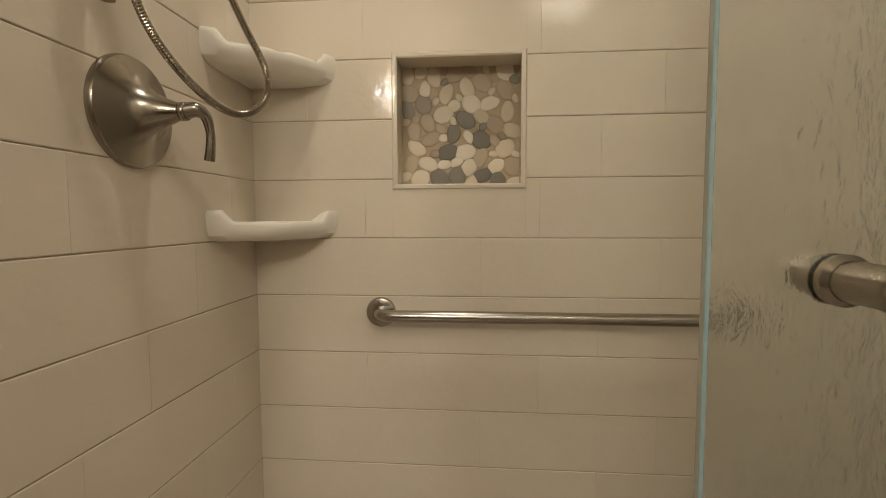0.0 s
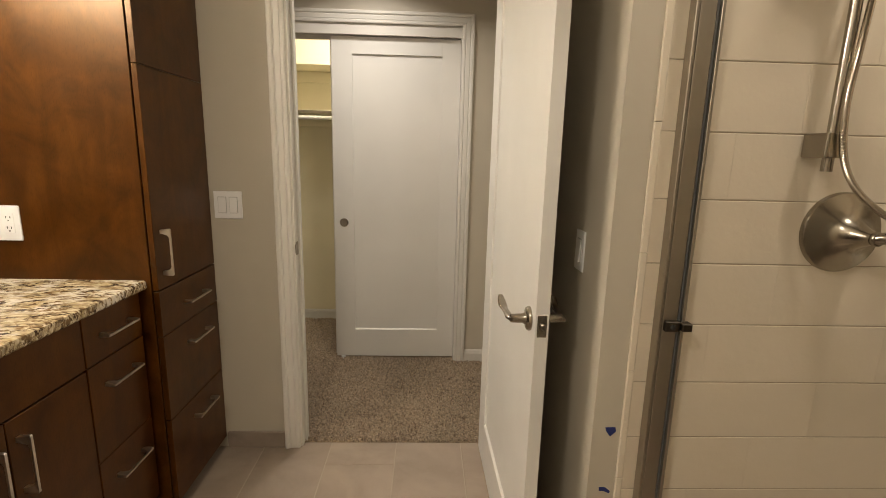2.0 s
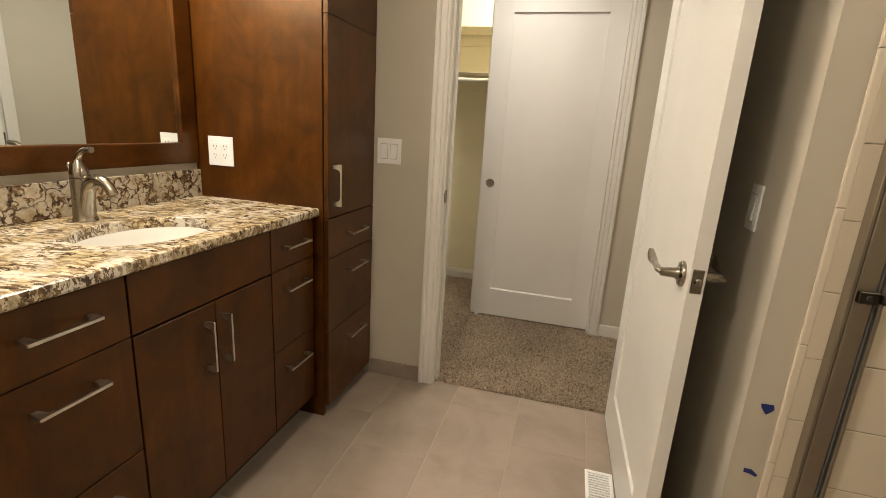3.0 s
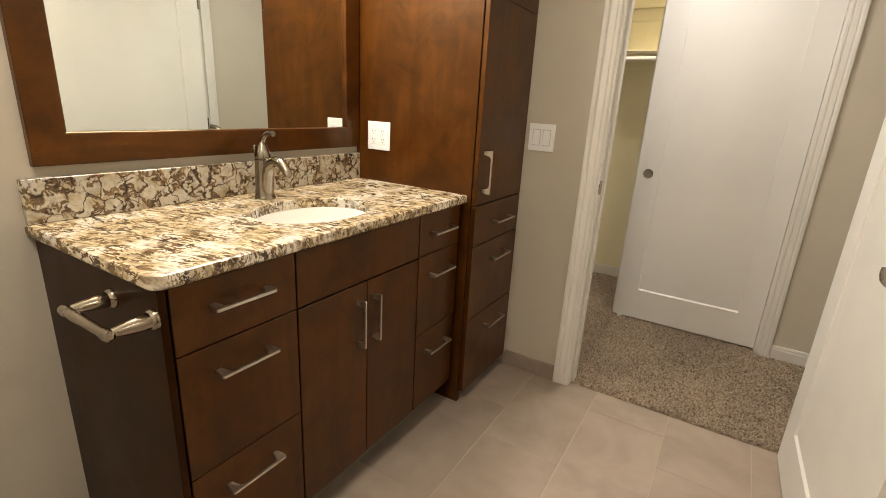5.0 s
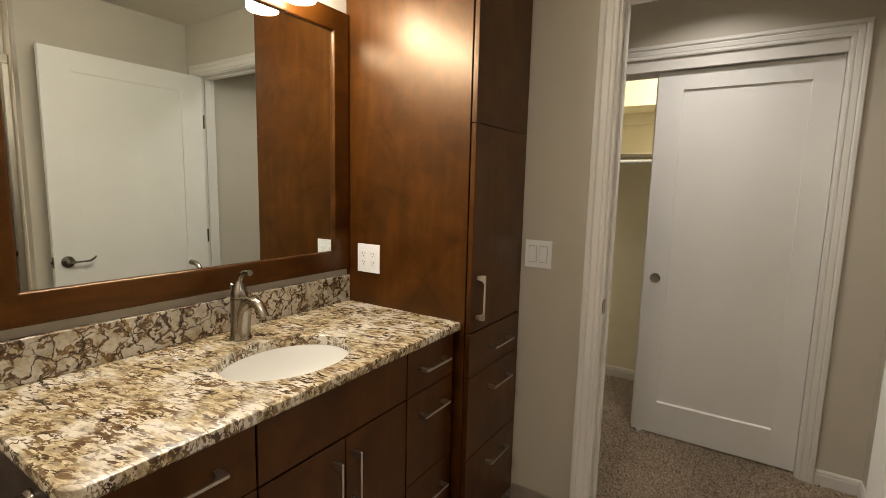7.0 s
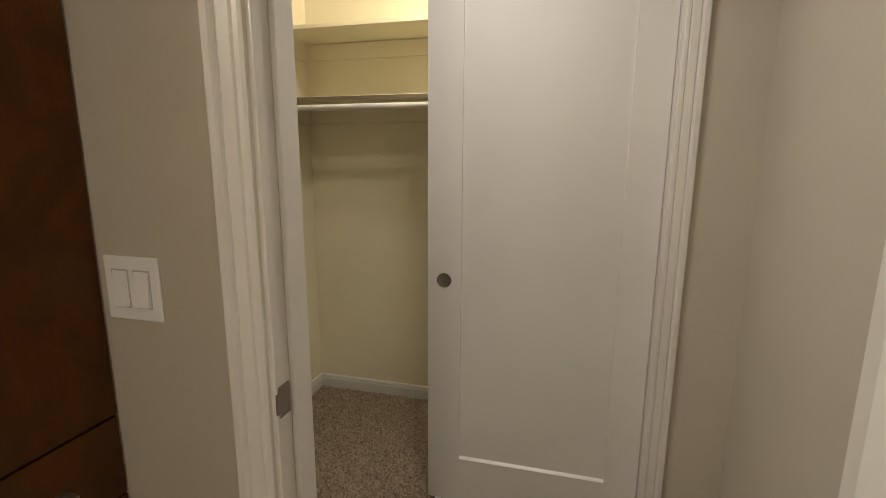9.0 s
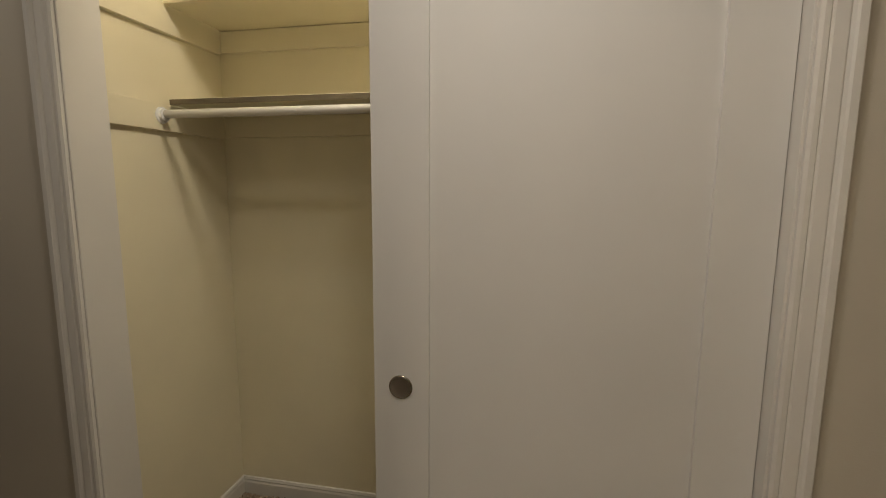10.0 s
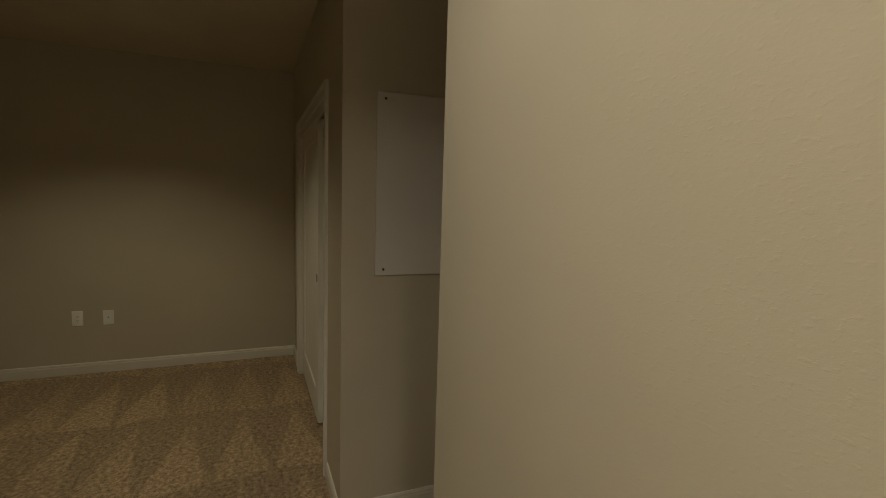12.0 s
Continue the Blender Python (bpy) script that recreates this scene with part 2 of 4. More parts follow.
def carpet(name, dark, light):
    n = Nodes(name)
    v = n.coords()
    geo = n.add("ShaderNodeNewGeometry")
    tone = n.ramp(geo.outputs["Random Per Island"], [(0.0, dark), (0.55, tuple((a + b) / 2 for a, b in zip(dark, light))), (1.0, light)])
    patch = n.ramp(n.noise(v, 2.2, 4, 0.6, 0.5), [(0.35, (0.84,) * 3), (0.65, (1.08,) * 3)])
    n.bump(n.noise(v, 220, 4, 0.7), 0.6, 0.004)
    return n.set(n.mix(1.0, tone, patch, "MULTIPLY"), 0.95, None, Sheen_Weight=0.25)


TUFT = carpet("frieze_carpet_yarn", (0.19, 0.134, 0.086), (0.57, 0.445, 0.315))


def carpet_far():
    n = Nodes("carpet_pile")
    v = n.coords()
    grain = n.ramp(n.noise(v, 42, 6, 0.8), [(0.36, (0.14, 0.088, 0.046)), (0.50, (0.37, 0.255, 0.15)), (0.64, (0.62, 0.46, 0.29))])
    # wedge-shaped vacuum strokes, their points towards the far wall
    wob = n.add("ShaderNodeTexNoise")
    wob.inputs["Scale"].default_value = 1.3
    n.link(v, wob.inputs["Vector"])
    wv = n.add("ShaderNodeVectorMath", operation="MULTIPLY_ADD")
    wv.inputs[1].default_value = (0.5, 0.12, 0)
    n.link(wob.outputs["Color"], wv.inputs[0])
    n.link(v, wv.inputs[2])
    sep = n.add("ShaderNodeSeparateXYZ")
    n.link(wv.outputs[0], sep.inputs[0])
    along = n.add("ShaderNodeMath", operation="MULTIPLY")
    along.inputs[1].default_value = 1 / 0.85
    n.link(sep.outputs[0], along.inputs[0])
    fr = n.add("ShaderNodeMath", operation="FRACT")
    n.link(along.outputs[0], fr.inputs[0])
    across = n.add("ShaderNodeMath", operation="PINGPONG")
    across.inputs[1].default_value = 0.15
    n.link(sep.outputs[1], across.inputs[0])
    wedge = n.add("ShaderNodeMath", operation="MULTIPLY_ADD")
    wedge.inputs[1].default_value = -1 / 0.15
    n.link(across.outputs[0], wedge.inputs[0])
    n.link(fr.outputs[0], wedge.inputs[2])
    mark = n.ramp(wedge.outputs[0], [(0.0, (0, 0, 0)), (0.10, (1, 1, 1))])
    mark = n.mix(1.0, mark, n.ramp(n.noise(v, 1.1, 2), [(0.42, (0.5,) * 3), (0.58, (1, 1, 1))]), "MULTIPLY")
    sweep = n.mix(mark, (0.90, 0.90, 0.90), (1.22, 1.22, 1.20))
    n.bump(n.noise(v, 120, 5, 0.75), 0.9, 0.01)
    return n.set(n.mix(1.0, grain, sweep, "MULTIPLY"), 0.95, None, Sheen_Weight=0.2)


CARPET = carpet_far()


def pebble():
    n = Nodes("river_pebble")
    info = n.add("ShaderNodeObjectInfo")
    v = n.coords(shift=True)
    r = n.ramp(info.outputs["Random"], [(0.0, (0.115, 0.105, 0.085)), (0.20, (0.20, 0.178, 0.14)), (0.23, (0.36, 0.285, 0.19)), (0.52, (0.48, 0.39, 0.265)), (0.56, (0.60, 0.52, 0.38)), (1.0, (0.82, 0.75, 0.62))])
    col = n.mix(0.12, r, n.ramp(n.noise(v, 60, 5, 0.6), [(0.3, (0.2, 0.15, 0.09)), (0.7, (0.6, 0.50, 0.34))]))
    return n.set(col, 0.45)


PEBBLE = pebble()
PEBBLE_BED = paint("tan_pebble_grout", (0.45, 0.36, 0.24), 0.85, 0.5, 300)


def rain_glass():
    """Blurring cast glass; the raised drops show mostly as glints on the surface."""
    n = Nodes("rain_glass")
    v = n.coords((1, 1, 0.42))
    drops = n.ramp(n.noise(v, 150, 3, 0.6, 0.6), [(0.57, (0, 0, 0)), (0.70, (1, 1, 1))])
    glint = n.add("ShaderNodeBump")
    glint.inputs["Strength"].default_value = 0.8
    glint.inputs["Distance"].default_value = 0.003
    n.link(drops, glint.inputs["Height"])
    n.link(glint.outputs[0], n.p.inputs["Coat Normal"])
    b = n.bump(n.noise(v, 75, 3, 0.6, 0.6), 0.42, 0.003)
    n.bump(drops, 0.16, 0.002, after=b)
    return n.set((0.94, 0.97, 0.94), 0.16, 0.0, IOR=1.45, Transmission_Weight=1.0, Coat_Weight=1.0, Coat_Roughness=0.06)


RAIN = rain_glass()
GLASS_EDGE = Nodes("green_glass_edge").set((0.62, 0.62, 0.52), 0.15, 0.0, Transmission_Weight=0.4)
GLASS_ARRIS = Nodes("cyan_glass_arris").set((0.24, 0.34, 0.35), 0.12, 0.0)
MIRROR = Nodes("silvered_mirror").set((0.79, 0.83, 0.79), 0.01, 1.0)
GASKET = Nodes("gray_vinyl_gasket").set((0.13, 0.14, 0.15), 0.35)
TAPE = Nodes("blue_painter_tape").set((0.012, 0.025, 0.16), 0.6)
PANEL = paint("gray_panel_paint", (0.64, 0.62, 0.62), 0.45, 0.05)


def opal():
    n = Nodes("lit_opal_glass")
    n.set((0.9, 0.85, 0.75), 0.2)
    n.p.inputs["Emission Color"].default_value = (*WARM, 1)
    n.p.inputs["Emission Strength"].default_value = VANITY_GLOW
    return n.m


OPAL = opal()


# ---------------------------------------------------------------- mesh helpers
def box(bm, x0, y0, z0, x1, y1, z1, bevel=0.0, seg=1):
    x0, x1, y0, y1, z0, z1 = min(x0, x1), max(x0, x1), min(y0, y1), max(y0, y1), min(z0, z1), max(z0, z1)
    v = [bm.verts.new(p) for p in ((x0, y0, z0), (x1, y0, z0), (x1, y1, z0), (x0, y1, z0), (x0, y0, z1), (x1, y0, z1), (x1, y1, z1), (x0, y1, z1))]
    fs = [bm.faces.new([v[i] for i in q]) for q in ((3, 2, 1, 0), (4, 5, 6, 7), (0, 1, 5, 4), (1, 2, 6, 5), (2, 3, 7, 6), (3, 0, 4, 7))]
    if bevel:
        bmesh.ops.bevel(bm, geom=list({e for f in fs for e in f.edges}), offset=bevel, segments=seg, affect="EDGES", profile=0.5)
    return bm


def boxes(*rows, bevel=0.0, seg=1):
    bm = bmesh.new()
    for r in rows:
        box(bm, *r, bevel=bevel, seg=seg)
    return bm


def rings(bm, loops, cap=True, close=True):
    """Skin between loops of equal length."""
    vs = [[bm.verts.new(p) for p in loop] for loop in loops]
    n = len(vs[0])
    for a, b in zip(vs, vs[1:]):
        for i in range(n if close else n - 1):
            j = (i + 1) % n
            bm.faces.new((a[i], a[j], b[j], b[i]))
    if cap:
        bm.faces.new(vs[0][::-1])
        bm.faces.new(vs[-1])
    return vs


def lathe(bm, place, axis, profile, seg=32):
    """Turned shape: profile of (radius, height along axis)."""
    q = Vector((0, 0, 1)).rotation_difference(Vector(axis).normalized())
    c = Vector(place)
    loops = [[c + q @ Vector((r * math.cos(2 * math.pi * i / seg), r * math.sin(2 * math.pi * i / seg), h)) for i in range(seg)] for r, h in profile]
    rings(bm, loops)
    return bm


def smooth_path(pts, n):
    """Catmull-Rom through the points."""
    p = [Vector(a) for a in pts]
    p = [p[0] * 2 - p[1], *p, p[-1] * 2 - p[-2]]
    out = []
    for i in range(1, len(p) - 2):
        for k in range(n):
            t = k / n
            out.append(0.5 * (2 * p[i] + (p[i + 1] - p[i - 1]) * t + (2 * p[i - 1] - 5 * p[i] + 4 * p[i + 1] - p[i + 2]) * t * t + (3 * p[i] - p[i - 1] - 3 * p[i + 1] + p[i + 2]) * t ** 3))
    out.append(p[-2])
    return out


def tube(bm, pts, radii, seg=14, flat=1.0):
    """A sweep of round (or flattened) section along pts."""
    pts = [Vector(p) for p in pts]
    up = Vector((0.13, 0.27, 0.95)).normalized()
    loops, side = [], None
    for i, p in enumerate(pts):
        d = (pts[min(i + 1, len(pts) - 1)] - pts[max(i - 1, 0)]).normalized()
        side = (up.cross(d) if side is None else (side - d * side.dot(d))).normalized()
        w = d.cross(side)
        r = radii[i] if isinstance(radii, (list, tuple)) else radii
        loops.append([p + side * (r * math.cos(2 * math.pi * k / seg)) + w * (r * flat * math.sin(2 * math.pi * k / seg)) for k in range(seg)])
    rings(bm, loops)
    return bm


def lerp_list(vals, n):
    """n numbers spread along the values."""
    out = []
    for i in range(n):
        t = i / (n - 1) * (len(vals) - 1)
        k = min(int(t), len(vals) - 2)
        out.append(vals[k] + (vals[k + 1] - vals[k]) * (t - k))
    return out


BASE = {}


def thing(name, at, label, category, group="", kind=""):
    e = new(name)
    e.empty_display_size = 0.05
    e.location = at
    BASE[e] = Vector(at)
    return tagged(e, label, category, group, kind)


def part(name, bm, material, parent=None, label="", smooth=False):
    bmesh.ops.recalc_face_normals(bm, faces=bm.faces)
    me = bpy.data.meshes.new(name)
    bm.to_mesh(me)
    bm.free()
    me.materials.append(material)
    if smooth:
        for f in me.polygons:
            f.use_smooth = True
        me.set_sharp_from_angle(angle=radians(38))
    ob = new(name, me)
    if parent is not None:
        ob.parent = parent
        at = BASE.get(parent, Vector((0, 0, 0)))
        if parent in BASE:
            ob.matrix_parent_inverse = Matrix.Translation(-at)
    if label:
        ob["label"] = label
    return ob


def structure(name, bm, material, label, smooth=False):
    return tagged(part(name, bm, material, smooth=smooth), label, name.split("_")[0], kind="structure")


def whole(name, bm, material, label, category, group="", smooth=True, kind=""):
    return tagged(part(name, bm, material, smooth=smooth), label, category, group, kind)


# ---------------------------------------------------------------- plan, in metres
H = 2.44
WX, EX = -1.44, 0.505          # bathroom west and east wall faces
NY, HY = 1.79, 1.90            # door wall, bathroom and hall face
CY = 2.73                      # closet wall face
SBX, SVY = 1.50, 0.88          # shower tile faces: back and valve wall
SOUTH = -0.75
BX, BED_S = -5.5, -0.9         # bedroom far wall, south wall

structure("wall_west", boxes((WX - 0.11, SOUTH - 0.11, 0, WX, HY, H)), WALL, "greige painted wall behind the vanity")
structure("wall_south", boxes((WX, SOUTH - 0.11, 0, 1.63, SOUTH, H)), WALL, "plain greige painted bathroom end wall")
structure("wall_east", boxes((EX, SVY + 0.004, 0, EX + 0.11, 3.64, H)), WALL, "greige painted wall running from shower to closet")
structure("wall_door", boxes((WX, NY, 0, -0.515, HY, H), (-0.515, NY, 2.112, 0.395, HY, H), (0.395, NY, 0, EX, HY, H)), WALL, "greige painted wall with the bathroom doorway")
structure("wall_closet_front", boxes((-2.07, CY, 0, -1.255, CY + 0.11, H), (-1.255, CY, 2.10, 0.275, CY + 0.11, H), (0.275, CY, 0, EX, CY + 0.11, H)), WALL, "greige textured hall wall with the closet opening")
structure("wall_closet_side", boxes((-2.07, CY + 0.112, 0, -1.415, 3.64, H)), CLOSET_WALL, "cream painted side wall of the closet")
structure("wall_closet_back", boxes((-1.415, 3.53, 0, EX, 3.64, H)), CLOSET_WALL, "cream painted back wall of the closet")
structure("wall_passage", boxes((-3.27, CY, 0, -3.16, 4.3, H), (-3.16, 4.3, 0, -2.07, 4.41, H), (-2.18, 3.642, 0, -2.07, 4.3, H)), WALL, "greige wall of the dark side passage")
structure("wall_bedroom_closet", boxes((-3.56, CY, 0, -3.27, CY + 0.11, H), (-5.02, CY, 1.90, -3.56, CY + 0.11, H), (BX, CY, 0, -5.02, CY + 0.11, H)), WALL, "greige bedroom wall with a sliding closet")
structure("wall_bedroom_closet_inner", boxes((BX, 3.4, 0, -3.272, 3.5, H)), WALL, "plain wall inside the bedroom closet")
structure("wall_bedroom_far", boxes((BX - 0.11, BED_S, 0, BX, 3.5, H)), WALL, "dim greige painted bedroom wall with outlets")
structure("wall_bedroom_south", boxes((BX, BED_S - 0.11, 0, WX - 0.11, BED_S, H)), WALL, "plain greige painted bedroom wall")
structure("ceiling", boxes((BX - 0.11, BED_S - 0.11, H, 1.63, 4.41, H + 0.1)), CEILING_PAINT, "textured off-white ceiling")

# floors
structure("floor_base", boxes((BX, BED_S, -0.12, 1.63, 4.3, -0.022)), FLOOR_GROUT, "floor slab under tile and carpet")
floor_bath = structure("floor_bath", boxes((WX, SOUTH, -0.02, 0.70, 1.822, -0.0012)), FLOOR_GROUT, "grouted bed of the bathroom floor tiles")
# Shower floor is out of view; its taupe is chosen to lessen bounced light.
structure("floor_shower", boxes((0.70, SOUTH, -0.02, 1.51, 0.89, 0.02)), FLOOR_TILE, "unseen shower floor, taupe to cut bounced light")
structure("floor_carpet", boxes((BX, BED_S, -0.02, WX - 0.11, CY, 0.0), (WX - 0.11, HY, -0.02, EX, 3.53, 0.0), (WX - 0.11, 1.825, -0.02, EX, HY, 0.0), (-3.16, CY, -0.02, -2.07, 4.3, 0.0), (BX, CY, -0.02, -3.27, 3.4, 0.0)), CARPET, "brown carpet with vacuum marks in hall and bedroom")


def carpet_yarn(name, x0, x1, y0, y1, n, label):
    """Short leaning twists of yarn, five vertices each, as one mesh."""
    rng = np.random.default_rng(5)
    p = np.stack([rng.uniform(x0, x1, n), rng.uniform(y0, y1, n)], 1)
    a = rng.uniform(0, 2 * np.pi, n)
    lean = rng.uniform(0.005, 0.015, n)
    hgt = rng.uniform(0.006, 0.017, n)
    w = rng.uniform(0.0024, 0.0042, n)
    d = np.stack([np.cos(a), np.sin(a)], 1)
    s = np.stack([-d[:, 1], d[:, 0]], 1)
    z = np.full((n, 1), -0.002)
    b0 = np.concatenate([p - s * w[:, None], z], 1)
    b1 = np.concatenate([p + s * w[:, None], z], 1)
    m0 = np.concatenate([p + d * (lean * 0.5)[:, None] - s * w[:, None], hgt[:, None] * 0.9], 1)
    m1 = np.concatenate([p + d * (lean * 0.5)[:, None] + s * w[:, None], hgt[:, None] * 0.9], 1)
    tip = np.concatenate([p + d * (lean * 1.6)[:, None], hgt[:, None] * 0.75], 1)
    verts = np.stack([b0, b1, m0, m1, tip], 1).reshape(-1, 3)
    k = np.arange(n) * 5
    quads = np.stack([k, k + 1, k + 3, k + 2], 1).tolist()
    tris = np.stack([k + 2, k + 3, k + 4], 1).tolist()
    me = bpy.data.meshes.new(name)
    me.from_pydata(verts.tolist(), [], quads + tris)
    me.materials.append(TUFT)
    return tagged(new(name, me), label, "carpet", kind="stuff")


carpet_yarn("carpet_pile", -1.41, 0.50, 1.826, 3.52, 95000, "speckled beige brown frieze carpet pile in hall and closet")

# ---------------------------------------------------------------- trim
CASING = [(0.0, 0.0), (0.0, 0.009), (0.006, 0.012), (0.014, 0.012), (0.017, 0.009), (0.021, 0.012), (0.040, 0.014), (0.044, 0.011), (0.048, 0.016), (0.052, 0.019), (0.064, 0.019), (0.067, 0.016), (0.067, 0.0)]


def casing(name, x0, x1, top, face, sign, label):
    """Moulded door casing round an opening in a wall along x; sign: the side of the wall it stands on."""
    bm = bmesh.new()
    loops = []
    for u, v in CASING:
        y = face + sign * v
        loops.append([(x0 - u, y, 0), (x0 - u, y, top + u), (x1 + u, y, top + u), (x1 + u, y, 0)])
    rings(bm, loops, cap=False, close=False)
    return structure(name, bm, TRIM, label)


casing("trim_door_bath", -0.505, 0.385, 2.098, NY, -1, "white moulded casing round the bathroom doorway")
casing("trim_door_hall", -0.505, 0.385, 2.098, HY, 1, "white moulded casing on the hall side of the doorway")
casing("trim_closet", -1.24, 0.262, 2.094, CY, -1, "white moulded casing round the sliding closet")
casing("trim_bedroom_closet", -5.0, -3.60, 1.89, CY, -1, "white moulded casing round the bedroom closet")
structure("trim_jamb_bath", boxes((-0.515, NY - 0.001, 0, -0.495, HY + 0.001, 2.112), (0.375, NY - 0.001, 0, 0.395, HY + 0.001, 2.112), (-0.495, NY - 0.001, 2.092, 0.375, HY + 0.001, 2.112), (-0.495, NY + 0.040, 0, -0.484, NY + 0.075, 2.092), (0.364, NY + 0.040, 0, 0.375, NY + 0.075, 2.092), (-0.484, NY + 0.040, 2.081, 0.364, NY + 0.075, 2.092), bevel=0.0015), TRIM, "white door jamb with stop")
structure("trim_jamb_closet", boxes((-1.255, CY - 0.001, 0, -1.235, CY + 0.111, 2.10), (0.257, CY - 0.001, 0, 0.275, CY + 0.111, 2.10), (-1.235, CY + 0.004, 2.032, 0.257, CY + 0.022, 2.10), (-1.235, CY + 0.024, 2.085, 0.257, CY + 0.111, 2.10), bevel=0.0015), TRIM, "white closet jamb with track fascia")
structure("trim_jamb_bedroom_closet", boxes((-5.02, CY, 0, -5.0, CY + 0.11, 1.90), (-3.60, CY, 0, -3.56, CY + 0.11, 1.90), (-5.0, CY + 0.003, 1.845, -3.60, CY + 0.02, 1.90)), TRIM, "white bedroom closet jamb with track fascia")

BASEBOARD = [(0.0, 0.0), (0.012, 0.0), (0.012, 0.062), (0.009, 0.070), (0.010, 0.075), (0.006, 0.084), (0.0, 0.086)]


def baseboard(name, pts, label, material=None, tall=1.0):
    """Moulded skirting along a plan line; the room lies to the left of the line."""
    bm = bmesh.new()
    p = [Vector((*a, 0)) for a in pts]
    loops = []
    for i, a in enumerate(p):
        d0 = (p[i] - p[i - 1]).normalized() if i else None
        d1 = (p[i + 1] - p[i]).normalized() if i + 1 < len(p) else None
        n0 = Vector((-d0.y, d0.x, 0)) if d0 else None
        n1 = Vector((-d1.y, d1.x, 0)) if d1 else None
        if n0 and n1:
            m = (n0 + n1).normalized()
            m = m / max(0.2, m.dot(n1))
        else:
            m = n0 or n1
        loops.append([a + m * u + Vector((0, 0, v * tall)) for u, v in BASEBOARD])
    rings(bm, loops)
    return structure(name, bm, material or TRIM, label)


baseboard("baseboard_hall_end", [(EX, HY + 0.001), (EX, CY), (0.33, CY)], "white moulded baseboard at the hall end")
baseboard("baseboard_hall_closet", [(-1.308, CY), (-2.07, CY), (-2.07, 3.64)], "white moulded baseboard beside the closet")
baseboard("baseboard_closet", [(0.504, 3.53), (-1.415, 3.53), (-1.415, CY + 0.112)], "white moulded baseboard inside the closet")
baseboard("baseboard_hall_south", [(-1.55, BED_S), (-1.55, HY), (-0.572, HY)][::-1], "white moulded baseboard on the hall side")
baseboard("baseboard_passage", [(-2.2, 4.3), (-3.16, 4.3), (-3.16, CY), (-3.512, CY)], "white moulded baseboard of the side passage")
baseboard("baseboard_bedroom", [(-5.07, CY), (BX, CY), (BX, BED_S)], "white moulded baseboard in the bedroom")
structure("baseboard_bath_tile", boxes((-0.835, NY - 0.010, 0, -0.573, NY, 0.078), bevel=0.002), FLOOR_TILE, "taupe tile baseboard under the switch")

# ---------------------------------------------------------------- doors
def panel_door(bm_frame, bm_panel, w, h, t, side, top, bottom, recess, trim_edge=0.0):
    """Stiles and rails with a sunk flat panel; x along the width, y through the thickness."""
    for r in ((0, -t / 2, 0, side, t / 2, h), (w - side, -t / 2, 0, w - trim_edge, t / 2, h), (side, -t / 2, 0, w - side, t / 2, bottom), (side, -t / 2, h - top, w - side, t / 2, h)):
        box(bm_frame, *r, bevel=0.0005)
    for s_ in (-1, 1):
        loops = [[(x, s_ * (t / 2 - 0.0004), bottom), (x, s_ * (t / 2 - recess), bottom), (x, s_ * (t / 2 - recess), bottom + 0.007)] for x in (side, w - side)]
        rings(bm_frame, loops)
    box(bm_panel, side - 0.002, -t / 2 + recess, bottom - 0.002, w - side + 0.002, t / 2 - recess, h - top + 0.002)


def door_thing(name, w, h, t, side, top, bottom, recess, m, label, kind="structure", trim_edge=0.0):
    e = thing(name, (0, 0, 0), label, "door", kind=kind)
    a, b = bmesh.new(), bmesh.new()
    panel_door(a, b, w, h, t, side, top, bottom, recess, trim_edge)
    part("door_frame", a, DOOR_PAINT, e)
    part("door_panel", b, DOOR_PAINT, e, "recessed flat panel")
    e.matrix_world = m
    return e


def finger_pull(e, x, z, y, r=0.027):
    bm = bmesh.new()
    lathe(bm, (x, y + 0.001, z), (0, -1, 0), [(r, -0.004), (r, 0.002), (r * 0.95, 0.0035), (r * 0.88, 0.003)], 36)
    ring = part("finger_pull", bm, NICKEL, e, "round satin nickel finger pull", smooth=True)
    lathe(bm := bmesh.new(), (x, y + 0.001, z), (0, -1, 0), [(r * 0.875, 0.0022), (r * 0.86, 0.0042), (r * 0.80, 0.0036), (r * 0.3, 0.0034)], 36)
    cup = part("cup", bm, CUP, None, "shadowed dish", True)
    cup.parent = ring
    return ring


def on_door(bm, name, mat_, e, label="", smooth=True):
    """A part given in the door's own axes."""
    me_ob = part(name, bm, mat_, None, label, smooth)
    me_ob.parent = e
    return me_ob


